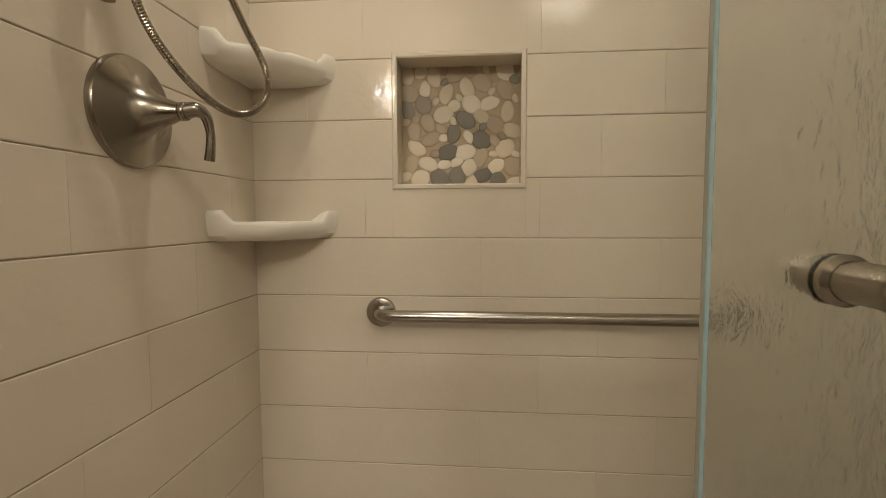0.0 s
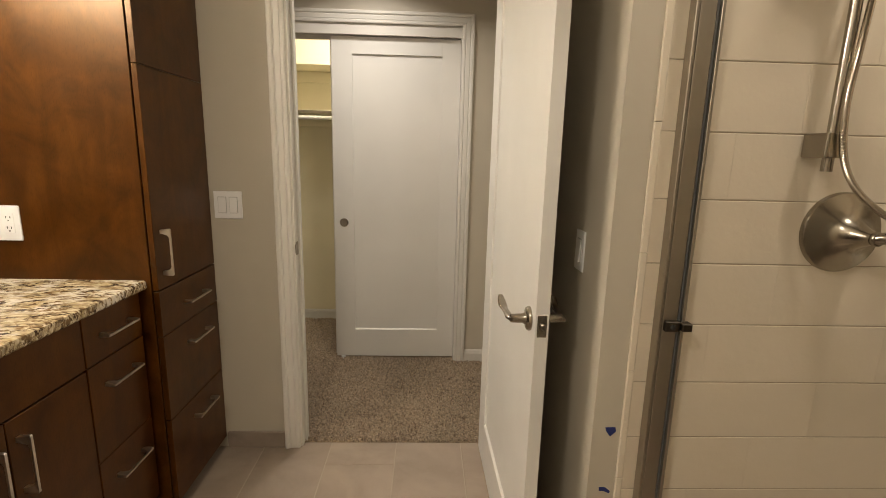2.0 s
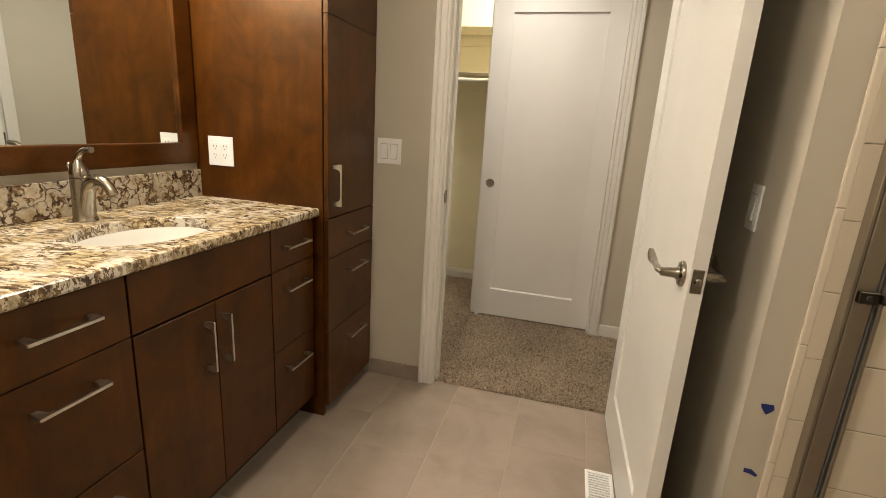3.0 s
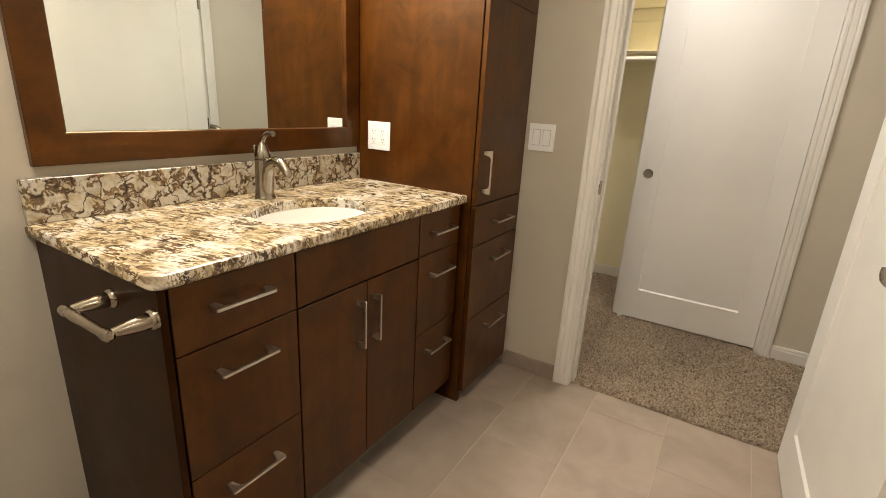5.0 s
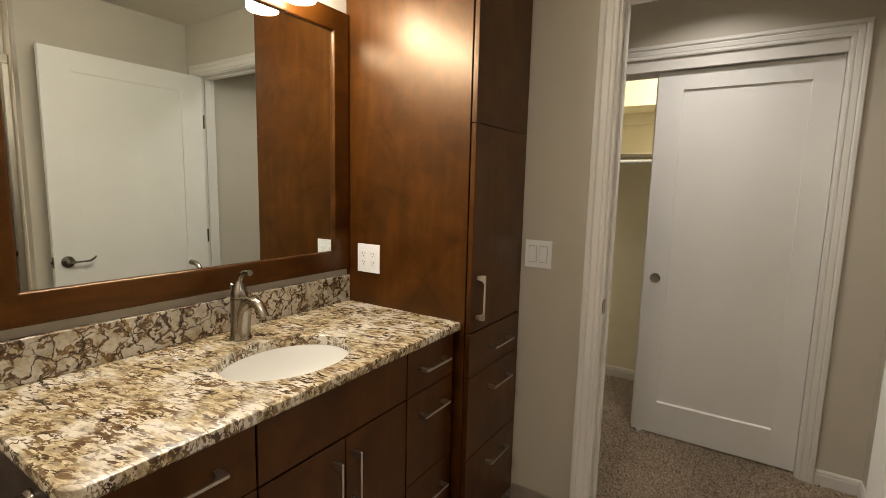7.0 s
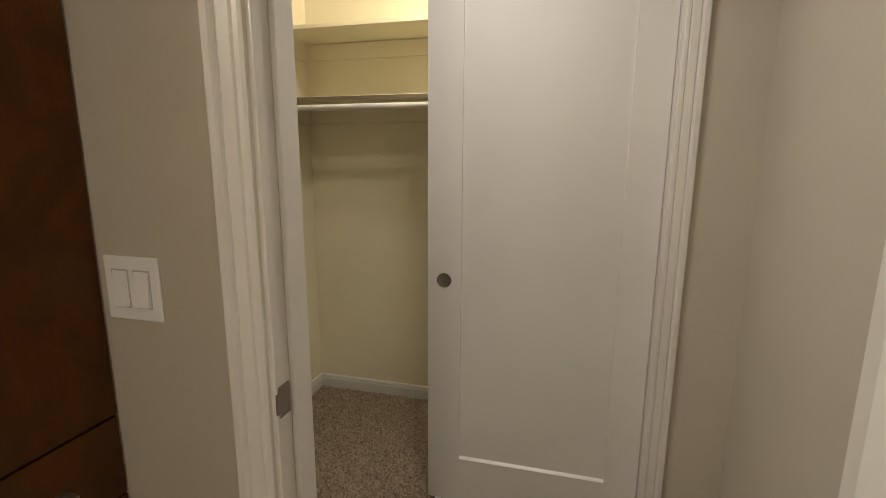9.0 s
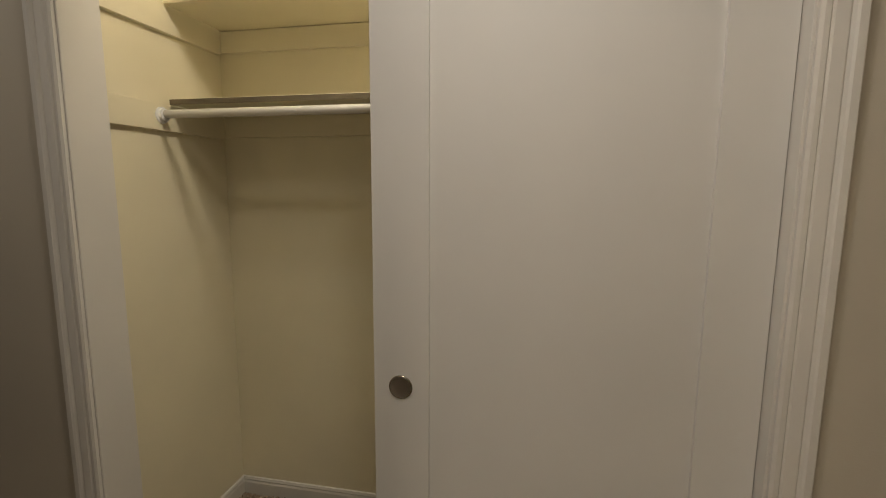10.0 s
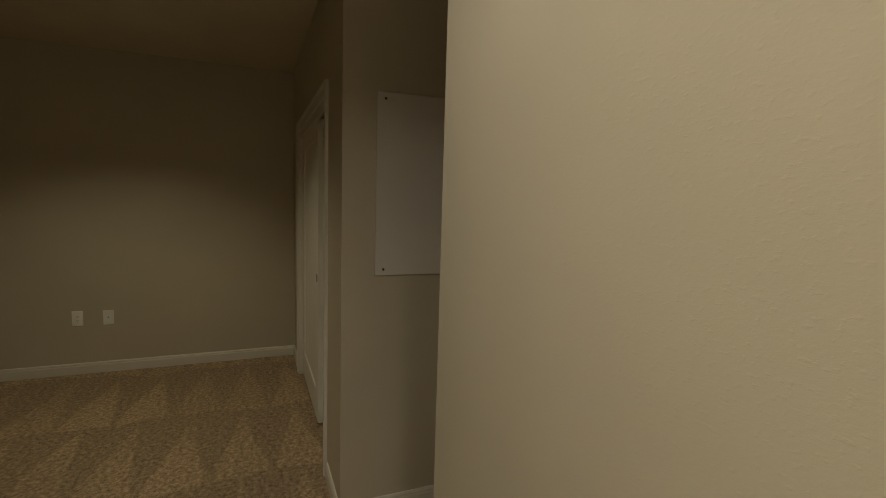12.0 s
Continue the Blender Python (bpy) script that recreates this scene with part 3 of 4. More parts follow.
def lever_set(e, w, z, t):
    """Rose and wave lever on both faces, latch plate on the edge."""
    for s in (-1, 1):
        y0 = s * t / 2
        bm = bmesh.new()
        lathe(bm, (w - 0.062, y0, z), (0, s, 0), [(0.033, 0), (0.033, 0.004), (0.030, 0.009), (0.017, 0.012), (0.013, 0.020), (0.012, 0.046), (0.011, 0.052)], 28)
        rose = part("rose", bm, NICKEL, None, "round satin nickel rose", True)
        rose.parent = e
        bm = bmesh.new()
        x = w - 0.062
        pts = smooth_path([(x + 0.012, y0 + s * 0.050, z), (x - 0.01, y0 + s * 0.053, z + 0.001), (x - 0.045, y0 + s * 0.054, z + 0.003), (x - 0.082, y0 + s * 0.056, z + 0.004), (x - 0.104, y0 + s * 0.058, z + 0.016), (x - 0.116, y0 + s * 0.060, z + 0.030)], 6)
        tube(bm, pts, lerp_list([0.010, 0.014, 0.011, 0.011, 0.014, 0.012, 0.007], len(pts)), 14, 0.5)
        lever = part("lever", bm, NICKEL, None, "curved satin nickel lever", True)
        lever.parent = rose
    bm = boxes((w - 0.001, -0.0125, z - 0.030, w + 0.0015, 0.0125, z + 0.030), bevel=0.001)
    plate = part("latch_plate", bm, NICKEL, None, "satin nickel latch plate")
    plate.parent = e
    bm = boxes((w + 0.001, -0.006, z - 0.009, w + 0.011, 0.007, z + 0.009), bevel=0.003)
    bolt = part("latch_bolt", bm, NICKEL, None, "", True)
    bolt.parent = plate


# bathroom door, swung wide open against the east wall
door_1 = door_thing("door_1", 0.864, 2.072, 0.035, 0.138, 0.113, 0.186, 0.008, Matrix.Identity(4), "white single-panel door standing wide open")
lever_set(door_1, 0.864, 0.918, 0.035)
for z in (0.19, 1.02, 1.84):
    bm = bmesh.new()
    lathe(bm, (-0.003, 0.022, z - 0.045), (0, 0, 1), [(0.0065, 0), (0.0065, 0.09)], 12)
    box(bm, -0.002, -0.012, z - 0.045, 0.0005, 0.0185, z + 0.045)
    h = part("hinge", bm, DARK_METAL, None, "dark metal butt hinge")
    h.parent = door_1
HINGE = Vector((0.3455, 1.786, 0.012))
LATCH = Vector((0.364, 0.922, 0.012))
d = (LATCH - HINGE).normalized()
door_1.matrix_world = Matrix.Translation(HINGE) @ Matrix.Rotation(math.atan2(d.y, d.x), 4, "Z")

for z in (0.25, 1.02, 1.80):
    bm = boxes((0.3722, NY + 0.004, z - 0.045, 0.3745, NY + 0.034, z + 0.045), bevel=0.0006)
    bm.transform(door_1.matrix_world.inverted())
    on_door(bm, "hinge", NICKEL, door_1, "satin nickel hinge leaf", False)

# closet sliding doors, the second one slid behind the first
door_2 = door_thing("door_2", 0.785, 2.008, 0.034, 0.124, 0.096, 0.186, 0.011, pose(-0.517, CY + 0.052, 0.020), "white single-panel sliding closet door pushed to one side", trim_edge=0.0125)
fp = finger_pull(door_2, 0.061, 0.901, -0.017)
fp.parent = door_2
fp.matrix_parent_inverse = Matrix.Identity(4)
g = part("floor_guide", boxes((0.03, -0.028, -0.022, 0.055, -0.019, 0.004), (0.03, 0.019, -0.022, 0.055, 0.028, 0.004), (0.03, -0.028, -0.022, 0.055, 0.028, -0.016), bevel=0.001), PLATE, None, "small clear plastic door guide")
g.parent = door_2
door_3 = door_thing("door_3", 0.785, 2.008, 0.034, 0.124, 0.103, 0.186, 0.008, pose(-0.53, CY + 0.094, 0.020), "white closet door slid behind the front one", trim_edge=0.010)

# Added fin between the door tops; blocks closet lamp light leaking over.
structure("trim_track", boxes((-1.233, CY + 0.0705, 2.012, 0.255, CY + 0.0755, 2.084), bevel=0.0005), TRIM, "white fin added over the closet doors against leaking light")

# bedroom closet doors
door_4 = door_thing("door_4", 0.92, 1.84, 0.034, 0.12, 0.11, 0.18, 0.008, pose(-5.0, CY + 0.040, 0.018), "white sliding bedroom closet door")
fp = finger_pull(door_4, 0.86, 0.90, -0.017)
fp.parent = door_4
fp.matrix_parent_inverse = Matrix.Identity(4)
door_5 = door_thing("door_5", 0.72, 1.84, 0.034, 0.12, 0.11, 0.18, 0.008, pose(-4.32, CY + 0.086, 0.018), "white bedroom closet door on the rear track")

strike = thing("strike_plate", (-0.495, NY + 0.02, 0.945), "small satin nickel strike plate on the door jamb", "strike plate")
part("plate", boxes((-0.4955, NY + 0.004, 0.915, -0.4925, NY + 0.036, 0.973), bevel=0.001), NICKEL, strike)
part("lip", boxes((-0.4955, NY - 0.004, 0.925, -0.492, NY + 0.006, 0.963), bevel=0.001), NICKEL, strike)


# ---------------------------------------------------------------- plates on the walls
def wall_plate(name, m, gangs, kind, label, category):
    """A screwless plate with rockers or duplex outlets; built in x (width) and z, facing -y."""
    e = thing(name, (0, 0, 0), label, category)
    w = 0.070 + 0.046 * (gangs - 1)
    bm = bmesh.new()
    box(bm, -w / 2, -0.0055, -0.0575, w / 2, 0, 0.0575, bevel=0.0022, seg=2)
    o = part("plate", bm, PLATE, e)
    for i in range(gangs):
        x = (i - (gangs - 1) / 2) * 0.046
        if kind == "rocker":
            part("bezel", boxes((x - 0.0175, -0.0068, -0.0345, x + 0.0175, -0.005, 0.0345)), GAP, e)
            bm = bmesh.new()
            rings(bm, [[(x - 0.0155, -0.006, -0.032), (x + 0.0155, -0.006, -0.032), (x + 0.0155, -0.006, 0.032), (x - 0.0155, -0.006, 0.032)],
                       [(x - 0.0150, -0.0125, -0.0315), (x + 0.0150, -0.0125, -0.0315), (x + 0.0150, -0.0075, 0.0315), (x - 0.0150, -0.0075, 0.0315)]])
            part("rocker", bm, PLATE, e)
        elif kind == "outlet":
            face = part("outlet_face", boxes((x - 0.0165, -0.0075, -0.0335, x + 0.0165, -0.005, 0.0335), bevel=0.001), PLATE, e)
            bm = bmesh.new()
            for zc in (-0.017, 0.017):
                box(bm, x - 0.0075, -0.0082, zc - 0.001, x - 0.0055, -0.0072, zc + 0.007)
                box(bm, x + 0.0055, -0.0082, zc - 0.001, x + 0.0075, -0.0072, zc + 0.006)
                box(bm, x - 0.002, -0.0082, zc - 0.010, x + 0.002, -0.0072, zc - 0.006)
            part("slot", bm, SLOT, face)
        else:
            lathe(b2 := bmesh.new(), (x, -0.005, 0), (0, -1, 0), [(0.006, 0), (0.005, 0.006)], 10)
            part("jack", b2, SLOT, e)
    e.matrix_world = m
    return e


wall_plate("switch_plate", pose(-0.767, NY, 1.128), 2, "rocker", "white double rocker switch on the greige wall", "light switch")
wall_plate("outlet_plate", pose(-1.315, 1.358, 1.103), 2, "outlet", "white double outlet plate on the wooden cabinet side", "outlet")
wall_plate("switch_plate", pose(EX, 1.088, 1.098, 0, 0, -90), 1, "rocker", "white single rocker switch behind the open door", "light switch")
wall_plate("switch_plate", pose(-1.615, CY, 0.957), 2, "rocker", "white double rocker switch beside the closet", "light switch")
wall_plate("outlet_plate", pose(BX, 1.153, 0.435, 0, 0, 90), 1, "outlet", "white outlet low on the bedroom wall", "outlet")
wall_plate("cable_plate", pose(BX, 1.350, 0.432, 0, 0, 90), 1, "blank", "white cable plate low on the bedroom wall", "wall plate")

cover = thing("panel_cover", (-3.16, 3.05, 1.09), "pale gray breaker panel cover with screws", "electrical panel")
part("cover", boxes((-3.16, 2.868, 1.088, -3.152, 3.24, 1.848), bevel=0.002), PANEL, cover)
for y in (2.905, 3.20):
    for z in (1.115, 1.82):
        lathe(b2 := bmesh.new(), (-3.153, y, z), (1, 0, 0), [(0.006, 0), (0.005, 0.003)], 10)
        part("screw", b2, DARK_METAL, cover)

# ---------------------------------------------------------------- closet fittings
for zc, zt, nm in ((1.585, 1.628, "lower"), (1.905, 1.948, "upper")):
    sh = thing("closet_shelf", (-0.5, 3.38, zt), "cream painted closet shelf on wall cleats", "shelf", "closet shelves")
    part("board", boxes((-1.393, 3.228, zt - 0.004, 0.50, 3.53, zt + 0.015), bevel=0.0015), CLOSET_WALL, sh)
    if nm == "lower":
        part("front_edge", boxes((-1.393, 3.2262, zt - 0.004, 0.50, 3.2278, zt + 0.013)), SHELF_EDGE, sh, "raw brown board edge")
    part("cleat", boxes((-1.415, 2.90, zt - 0.092, -1.395, 3.51, zt - 0.006), bevel=0.0012), CLOSET_WALL, sh)
    part("cleat", boxes((-1.413, 3.511, zt - 0.085, 0.50, 3.529, zt - 0.006), bevel=0.0012), CLOSET_WALL, sh)
rod = thing("closet_rod", (-0.5, 3.19, 1.588), "white painted closet rod in a round flange", "closet rod")
lathe(bm := bmesh.new(), (-1.392, 3.190, 1.588), (1, 0, 0), [(0.0140, 0), (0.0140, 1.88)], 24)
part("rod", bm, TRIM, rod, smooth=True)
lathe(bm := bmesh.new(), (-1.395, 3.190, 1.585), (1, 0, 0), [(0.027, 0), (0.027, 0.004), (0.020, 0.006), (0.0195, 0.016), (0.016, 0.018)], 28)
fl = part("flange", bm, PLATE, rod, "white plastic rod flange", True)
fx = thing("closet_light", (-0.42, 2.91, H), "small white keyless lamp holder on the closet ceiling", "lamp")
lathe(bm := bmesh.new(), (-0.42, 2.91, H), (0, 0, -1), [(0.055, 0), (0.053, 0.012), (0.030, 0.020), (0.026, 0.034), (0.022, 0.036)], 24)
part("holder", bm, PORCELAIN, fx, smooth=True)
dl = thing("recessed_light", (-0.27, 2.27, H), "white trim ring of a recessed hall downlight", "lamp")
lathe(bm := bmesh.new(), (-0.27, 2.27, H), (0, 0, -1), [(0.095, 0), (0.093, 0.004), (0.078, 0.006), (0.076, 0.001)], 36)
part("trim_ring", bm, TRIM, dl, smooth=True)
for x, y, words in ((-0.58, -0.28, "white trim ring of a recessed bathroom downlight"), (1.04, 0.42, "white trim ring of a recessed shower downlight"), (-1.62, 2.27, "white trim ring of a recessed hall downlight"), (-4.1, 1.5, "white trim ring of a recessed bedroom downlight")):
    tagged(copy_thing(dl, pose(x, y, H)), words)


# ---------------------------------------------------------------- vanity
FX = -0.897                    # cabinet front plane
COUNTER = 0.915


def bar_pull(parent, y, z, length, x, upright=False):
    """Flat bar whose ends turn back to the front as tapered feet."""
    bm = bmesh.new()
    h = length / 2
    half = [(0.0, h - 0.004), (0.018, h - 0.001), (0.031, h), (0.0335, h - 0.002)]
    inner = [(0.0285, h - 0.032), (0.0235, h - 0.023), (0.010, h - 0.018), (0.0, h - 0.017)]
    outline = half + [(a, -b) for a, b in reversed(half)] + [(a, -b) for a, b in reversed(inner)] + inner

    def side(c):
        w = [c * (0.0034 if a > 0.02 else 0.0056) for a, b in outline]
        return [(x + a, y + k, z + b) if upright else (x + a, y + b, z + k) for (a, b), k in zip(outline, w)]

    rings(bm, [side(-1), side(1)])
    bmesh.ops.recalc_face_normals(bm, faces=bm.faces[:])
    return part("handle", bm, PULL, parent, "satin nickel bar pull")


def front_panel(name, e, y0, y1, z0, z1, x, material=None):
    bm = boxes((x - 0.019, y0 + 0.0016, z0 + 0.0016, x, y1 - 0.0016, z1 - 0.0016), bevel=0.0012)
    return part(name, bm, material or WOOD, e)


def carcass(e, y0, y1, z0, z1, x_front, toe, material):
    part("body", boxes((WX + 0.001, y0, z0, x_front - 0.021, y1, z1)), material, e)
    part("toe_kick", boxes((WX + 0.001, y0 + 0.001, 0, x_front - toe, y1 - 0.001, z0)), RECESS, e, "recessed toe kick, shade in its dark colour")


unit_l = thing("drawer_cabinet", (-1.17, 0.37, 0), "cherry-stained drawer base cabinet with three drawers", "cabinet", "vanity cabinets")
carcass(unit_l, 0.222, 0.532, 0.105, 0.884, FX, 0.085, RECESS)
part("side_panel", boxes((WX + 0.001, 0.205, 0.0, FX + 0.0, 0.2215, 0.884), bevel=0.001), WOOD_DARK, unit_l, "darker wooden end panel")
for z0, z1, hz in ((0.728, 0.880, 0.815), (0.424, 0.728, 0.660), (0.108, 0.424, 0.352)):
    f = front_panel("drawer_front", unit_l, 0.225, 0.533, z0, z1, FX)
    bar_pull(f, 0.376, hz, 0.150, FX)
unit_c = thing("sink_cabinet", (-1.17, 0.80, 0), "cherry-stained sink base cabinet with two doors", "cabinet", "vanity cabinets")
carcass(unit_c, 0.5335, 1.069, 0.105, 0.70, FX, 0.085, RECESS)
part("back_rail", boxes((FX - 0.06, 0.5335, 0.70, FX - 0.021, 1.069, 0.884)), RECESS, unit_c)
front_panel("false_front", unit_c, 0.535, 1.069, 0.728, 0.880, FX)
for y0, y1, hy in ((0.535, 0.802, 0.759), (0.802, 1.069, 0.829)):
    f = front_panel("cabinet_door", unit_c, y0, y1, 0.108, 0.725, FX)
    bar_pull(f, hy, 0.602, 0.155, FX, True)
unit_r = thing("drawer_cabinet", (-1.17, 1.21, 0), "cherry-stained narrow drawer base cabinet with three drawers", "cabinet", "vanity cabinets")
carcass(unit_r, 1.0705, 1.352, 0.105, 0.884, FX, 0.085, RECESS)
for z0, z1, hz in ((0.728, 0.880, 0.807), (0.424, 0.728, 0.650), (0.108, 0.424, 0.338)):
    f = front_panel("drawer_front", unit_r, 1.071, 1.342, z0, z1, FX)
    bar_pull(f, 1.207, hz, 0.150, FX)

TX = -0.842
tall = thing("linen_cabinet", (-1.14, 1.575, 0), "tall cherry-stained linen cabinet with doors and drawers", "cabinet")
part("side_panel", boxes((WX + 0.001, 1.358, 0.0, TX - 0.022, 1.376, 2.36), bevel=0.001), WOOD, tall)
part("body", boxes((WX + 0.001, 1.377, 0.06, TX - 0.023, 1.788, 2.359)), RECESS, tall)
part("toe_kick", boxes((WX + 0.001, 1.377, 0, TX - 0.09, 1.788, 0.06)), RECESS, tall, "recessed toe kick, shade in its dark colour")
f = front_panel("cabinet_door", tall, 1.360, 1.788, 1.6112, 2.36, TX)
f = front_panel("cabinet_door", tall, 1.360, 1.788, 0.876, 1.6128, TX)
bar_pull(f, 1.405, 1.003, 0.165, TX, True)
for z0, z1, hz in ((0.710, 0.874, 0.790), (0.392, 0.710, 0.630), (0.055, 0.392, 0.316)):
    f = front_panel("drawer_front", tall, 1.360, 1.788, z0, z1, TX)
    bar_pull(f, 1.595, hz, 0.165, TX)

# worktop with an oval cut-out and a rounded free corner
SINK = (-1.098, 0.781, 0.150, 0.192)     # centre x, y and half axes


def counter_outline(inset):
    x0, x1, y0, y1, r = WX + 0.001, -0.878 - inset, 0.190 + inset, 1.3565, 0.035 - inset
    pts = [(x0, y0), ]
    for i in range(9):
        a = -math.pi / 2 + i / 8 * math.pi / 2
        pts.append((x1 - r + r * math.cos(a), y0 + r + r * math.sin(a)))
    for i in range(1, 30):
        pts.append((x1, y0 + r + (y1 - y0 - r) * i / 29))
    pts.append((x0, y1))
    return pts


def oval(k, z, n=64, add=0.0):
    return [(SINK[0] + (SINK[2] * k + add) * math.cos(2 * math.pi * i / n), SINK[1] + (SINK[3] * k + add) * math.sin(2 * math.pi * i / n), z) for i in range(n)]


def worktop():
    bm = bmesh.new()
    prof = [(0.030, 0.885), (0.004, 0.885), (0.0, 0.890), (0.0, 0.908), (0.002, 0.9125), (0.007, 0.915)]
    skins = rings(bm, [[(x, y, z) for x, y in counter_outline(i)] for i, z in prof], cap=False)
    hole = rings(bm, [oval(1, 0.915, add=0.004), oval(1, 0.9125, add=0.001), oval(1, 0.890), oval(1, 0.885)], cap=False)
    bm.edges.ensure_lookup_table()
    top = []
    for ring in (skins[-1], hole[0]):
        for i, v in enumerate(ring):
            top.append(bm.edges.get((v, ring[(i + 1) % len(ring)])))
    bmesh.ops.triangle_fill(bm, use_beauty=True, use_dissolve=False, edges=top)
    low = []
    for ring in (skins[0], hole[-1]):
        for i, v in enumerate(ring):
            low.append(bm.edges.get((v, ring[(i + 1) % len(ring)])))
    bmesh.ops.triangle_fill(bm, use_beauty=True, use_dissolve=False, edges=low)
    return bm


ct = thing("worktop", (-1.16, 0.77, 0.885), "cream and brown granite worktop with an oval cut-out", "countertop")
part("slab", worktop(), GRANITE, ct, smooth=True)
part("backsplash", boxes((WX + 0.001, 0.193, COUNTER + 0.0005, WX + 0.0215, 1.3565, 1.024), bevel=0.002), GRANITE_SPLASH_DIM, ct, "granite upstand along the wall")

sink = thing("sink", (SINK[0], SINK[1], 0.76), "white oval undermount porcelain sink", "sink")
bm = bmesh.new()
prof = [(1.06, 0.8845), (1.0, 0.8842), (0.985, 0.880), (0.965, 0.860), (0.92, 0.820), (0.80, 0.775), (0.55, 0.752), (0.22, 0.744), (0.13, 0.743)]
rings(bm, [oval(k, z) for k, z in prof], cap=False)
part("bowl", bm, PORCELAIN, sink, smooth=True)
lathe(bm := bmesh.new(), (SINK[0], SINK[1], 0.742), (0, 0, 1), [(0.030, 0), (0.030, 0.003), (0.024, 0.005), (0.022, 0.002), (0.005, 0.002)], 28)
part("drain", bm, NICKEL, sink, "round satin nickel drain", True)

# faucet
FA = Vector((-1.330, 0.790, COUNTER))
fau = thing("faucet", FA, "brushed nickel single-handle bathroom faucet", "faucet")
bm = bmesh.new()
lathe(bm, FA, (0, 0, 1), [(0.0335, 0), (0.0335, 0.005), (0.0315, 0.008), (0.0300, 0.012), (0.0282, 0.040), (0.0270, 0.085), (0.0266, 0.118), (0.0262, 0.126), (0.022, 0.1275)], 40)
part("body", bm, NICKEL, fau, smooth=True)
bm = bmesh.new()
pts = smooth_path([FA + Vector(p) for p in ((0.006, 0, 0.016), (0.014, 0, 0.060), (0.029, 0, 0.102), (0.056, 0, 0.124), (0.085, 0, 0.122), (0.108, 0, 0.103), (0.119, 0, 0.086))], 7)
tube(bm, pts, lerp_list([0.0255, 0.0225, 0.0190, 0.0170, 0.0158, 0.0148, 0.0138], len(pts)), 24)
part("spout", bm, NICKEL, fau, smooth=True)
bm = bmesh.new()
lathe(bm, FA + Vector((0, 0, 0.1285)), (0, 0, 1), [(0.0255, 0), (0.0262, 0.004), (0.0250, 0.014), (0.0195, 0.030), (0.0130, 0.044), (0.0095, 0.052)], 36)
pts = smooth_path([FA + Vector(p) for p in ((-0.001, 0, 0.160), (0.000, 0, 0.178), (0.009, 0, 0.197), (0.028, 0, 0.209), (0.056, 0, 0.211))], 7)
tube(bm, pts, lerp_list([0.0125, 0.0095, 0.0078, 0.0072, 0.0085], len(pts)), 18)
part("handle", bm, NICKEL, fau, "curved lever handle", True)
bm = bmesh.new()
tube(bm, [FA + Vector(p) for p in ((-0.033, -0.004, 0.0), (-0.033, -0.004, 0.158))], 0.0028, 10)
lathe(bm, FA + Vector((-0.033, -0.004, 0.155)), (0, 0, 1), [(0.003, 0), (0.0065, 0.006), (0.0065, 0.012), (0.003, 0.015)], 14)
part("lift_rod", bm, NICKEL, fau, smooth=True)

# paper holder on the end panel
tp = thing("paper_holder", (-0.99, 0.205, 0.82), "polished nickel toilet paper holder on the cabinet side", "paper holder")
for x in (-1.075, -0.915):
    bm = bmesh.new()
    lathe(bm, (x, 0.205, 0.820), (0, -1, 0), [(0.022, 0), (0.022, 0.005), (0.019, 0.010), (0.0165, 0.012), (0.0160, 0.030), (0.0125, 0.055), (0.0090, 0.074), (0.008, 0.080)], 24)
    part("post", bm, CHROME, tp, smooth=True)
    lathe(bm := bmesh.new(), (x - 0.016, 0.122, 0.820), (1, 0, 0), [(0.005, 0), (0.010, 0.004), (0.0115, 0.016), (0.010, 0.028), (0.005, 0.032)], 20)
    part("knuckle", bm, CHROME, tp, smooth=True)
lathe(bm := bmesh.new(), (-1.066, 0.122, 0.820), (1, 0, 0), [(0.0085, 0), (0.0105, 0.018), (0.0105, 0.05), (0.0092, 0.053), (0.0092, 0.118), (0.0085, 0.142)], 20)
part("roller", bm, CHROME, tp, smooth=True)


# framed mirror
def frame_ring(y0, y1, z0, z1, profile):
    """Mitred picture frame: profile of (inset from the outer edge, height off the wall)."""
    bm = bmesh.new()
    rings(bm, [[(WX + hgt, y0 + i, z0 + i), (WX + hgt, y1 - i, z0 + i), (WX + hgt, y1 - i, z1 - i), (WX + hgt, y0 + i, z1 - i)] for i, hgt in profile], cap=False)
    return bm


mir = thing("mirror", (WX, 0.785, 1.05), "large mirror in a cherry-stained wooden frame", "mirror")
part("frame", frame_ring(0.224, 1.352, 1.051, 2.048, [(0, 0.001), (0, 0.018), (0.003, 0.021), (0.072, 0.021), (0.0765, 0.0203), (0.0785, 0.0180), (0.080, 0.009), (0.080, 0.001)]), WOOD_FLAT, mir)
part("glass", boxes((WX + 0.001, 0.300, 1.127, WX + 0.0075, 1.276, 1.972)), MIRROR, mir, "silvered glass")

# vanity light: backplate, arms and four opal shades
vl = thing("vanity_light", (WX, 0.785, 2.2), "brushed nickel vanity light with four opal glass shades", "lamp")
part("backplate", boxes((WX + 0.0005, 0.52, 2.115, WX + 0.022, 1.05, 2.195), bevel=0.006, seg=2), NICKEL, vl)
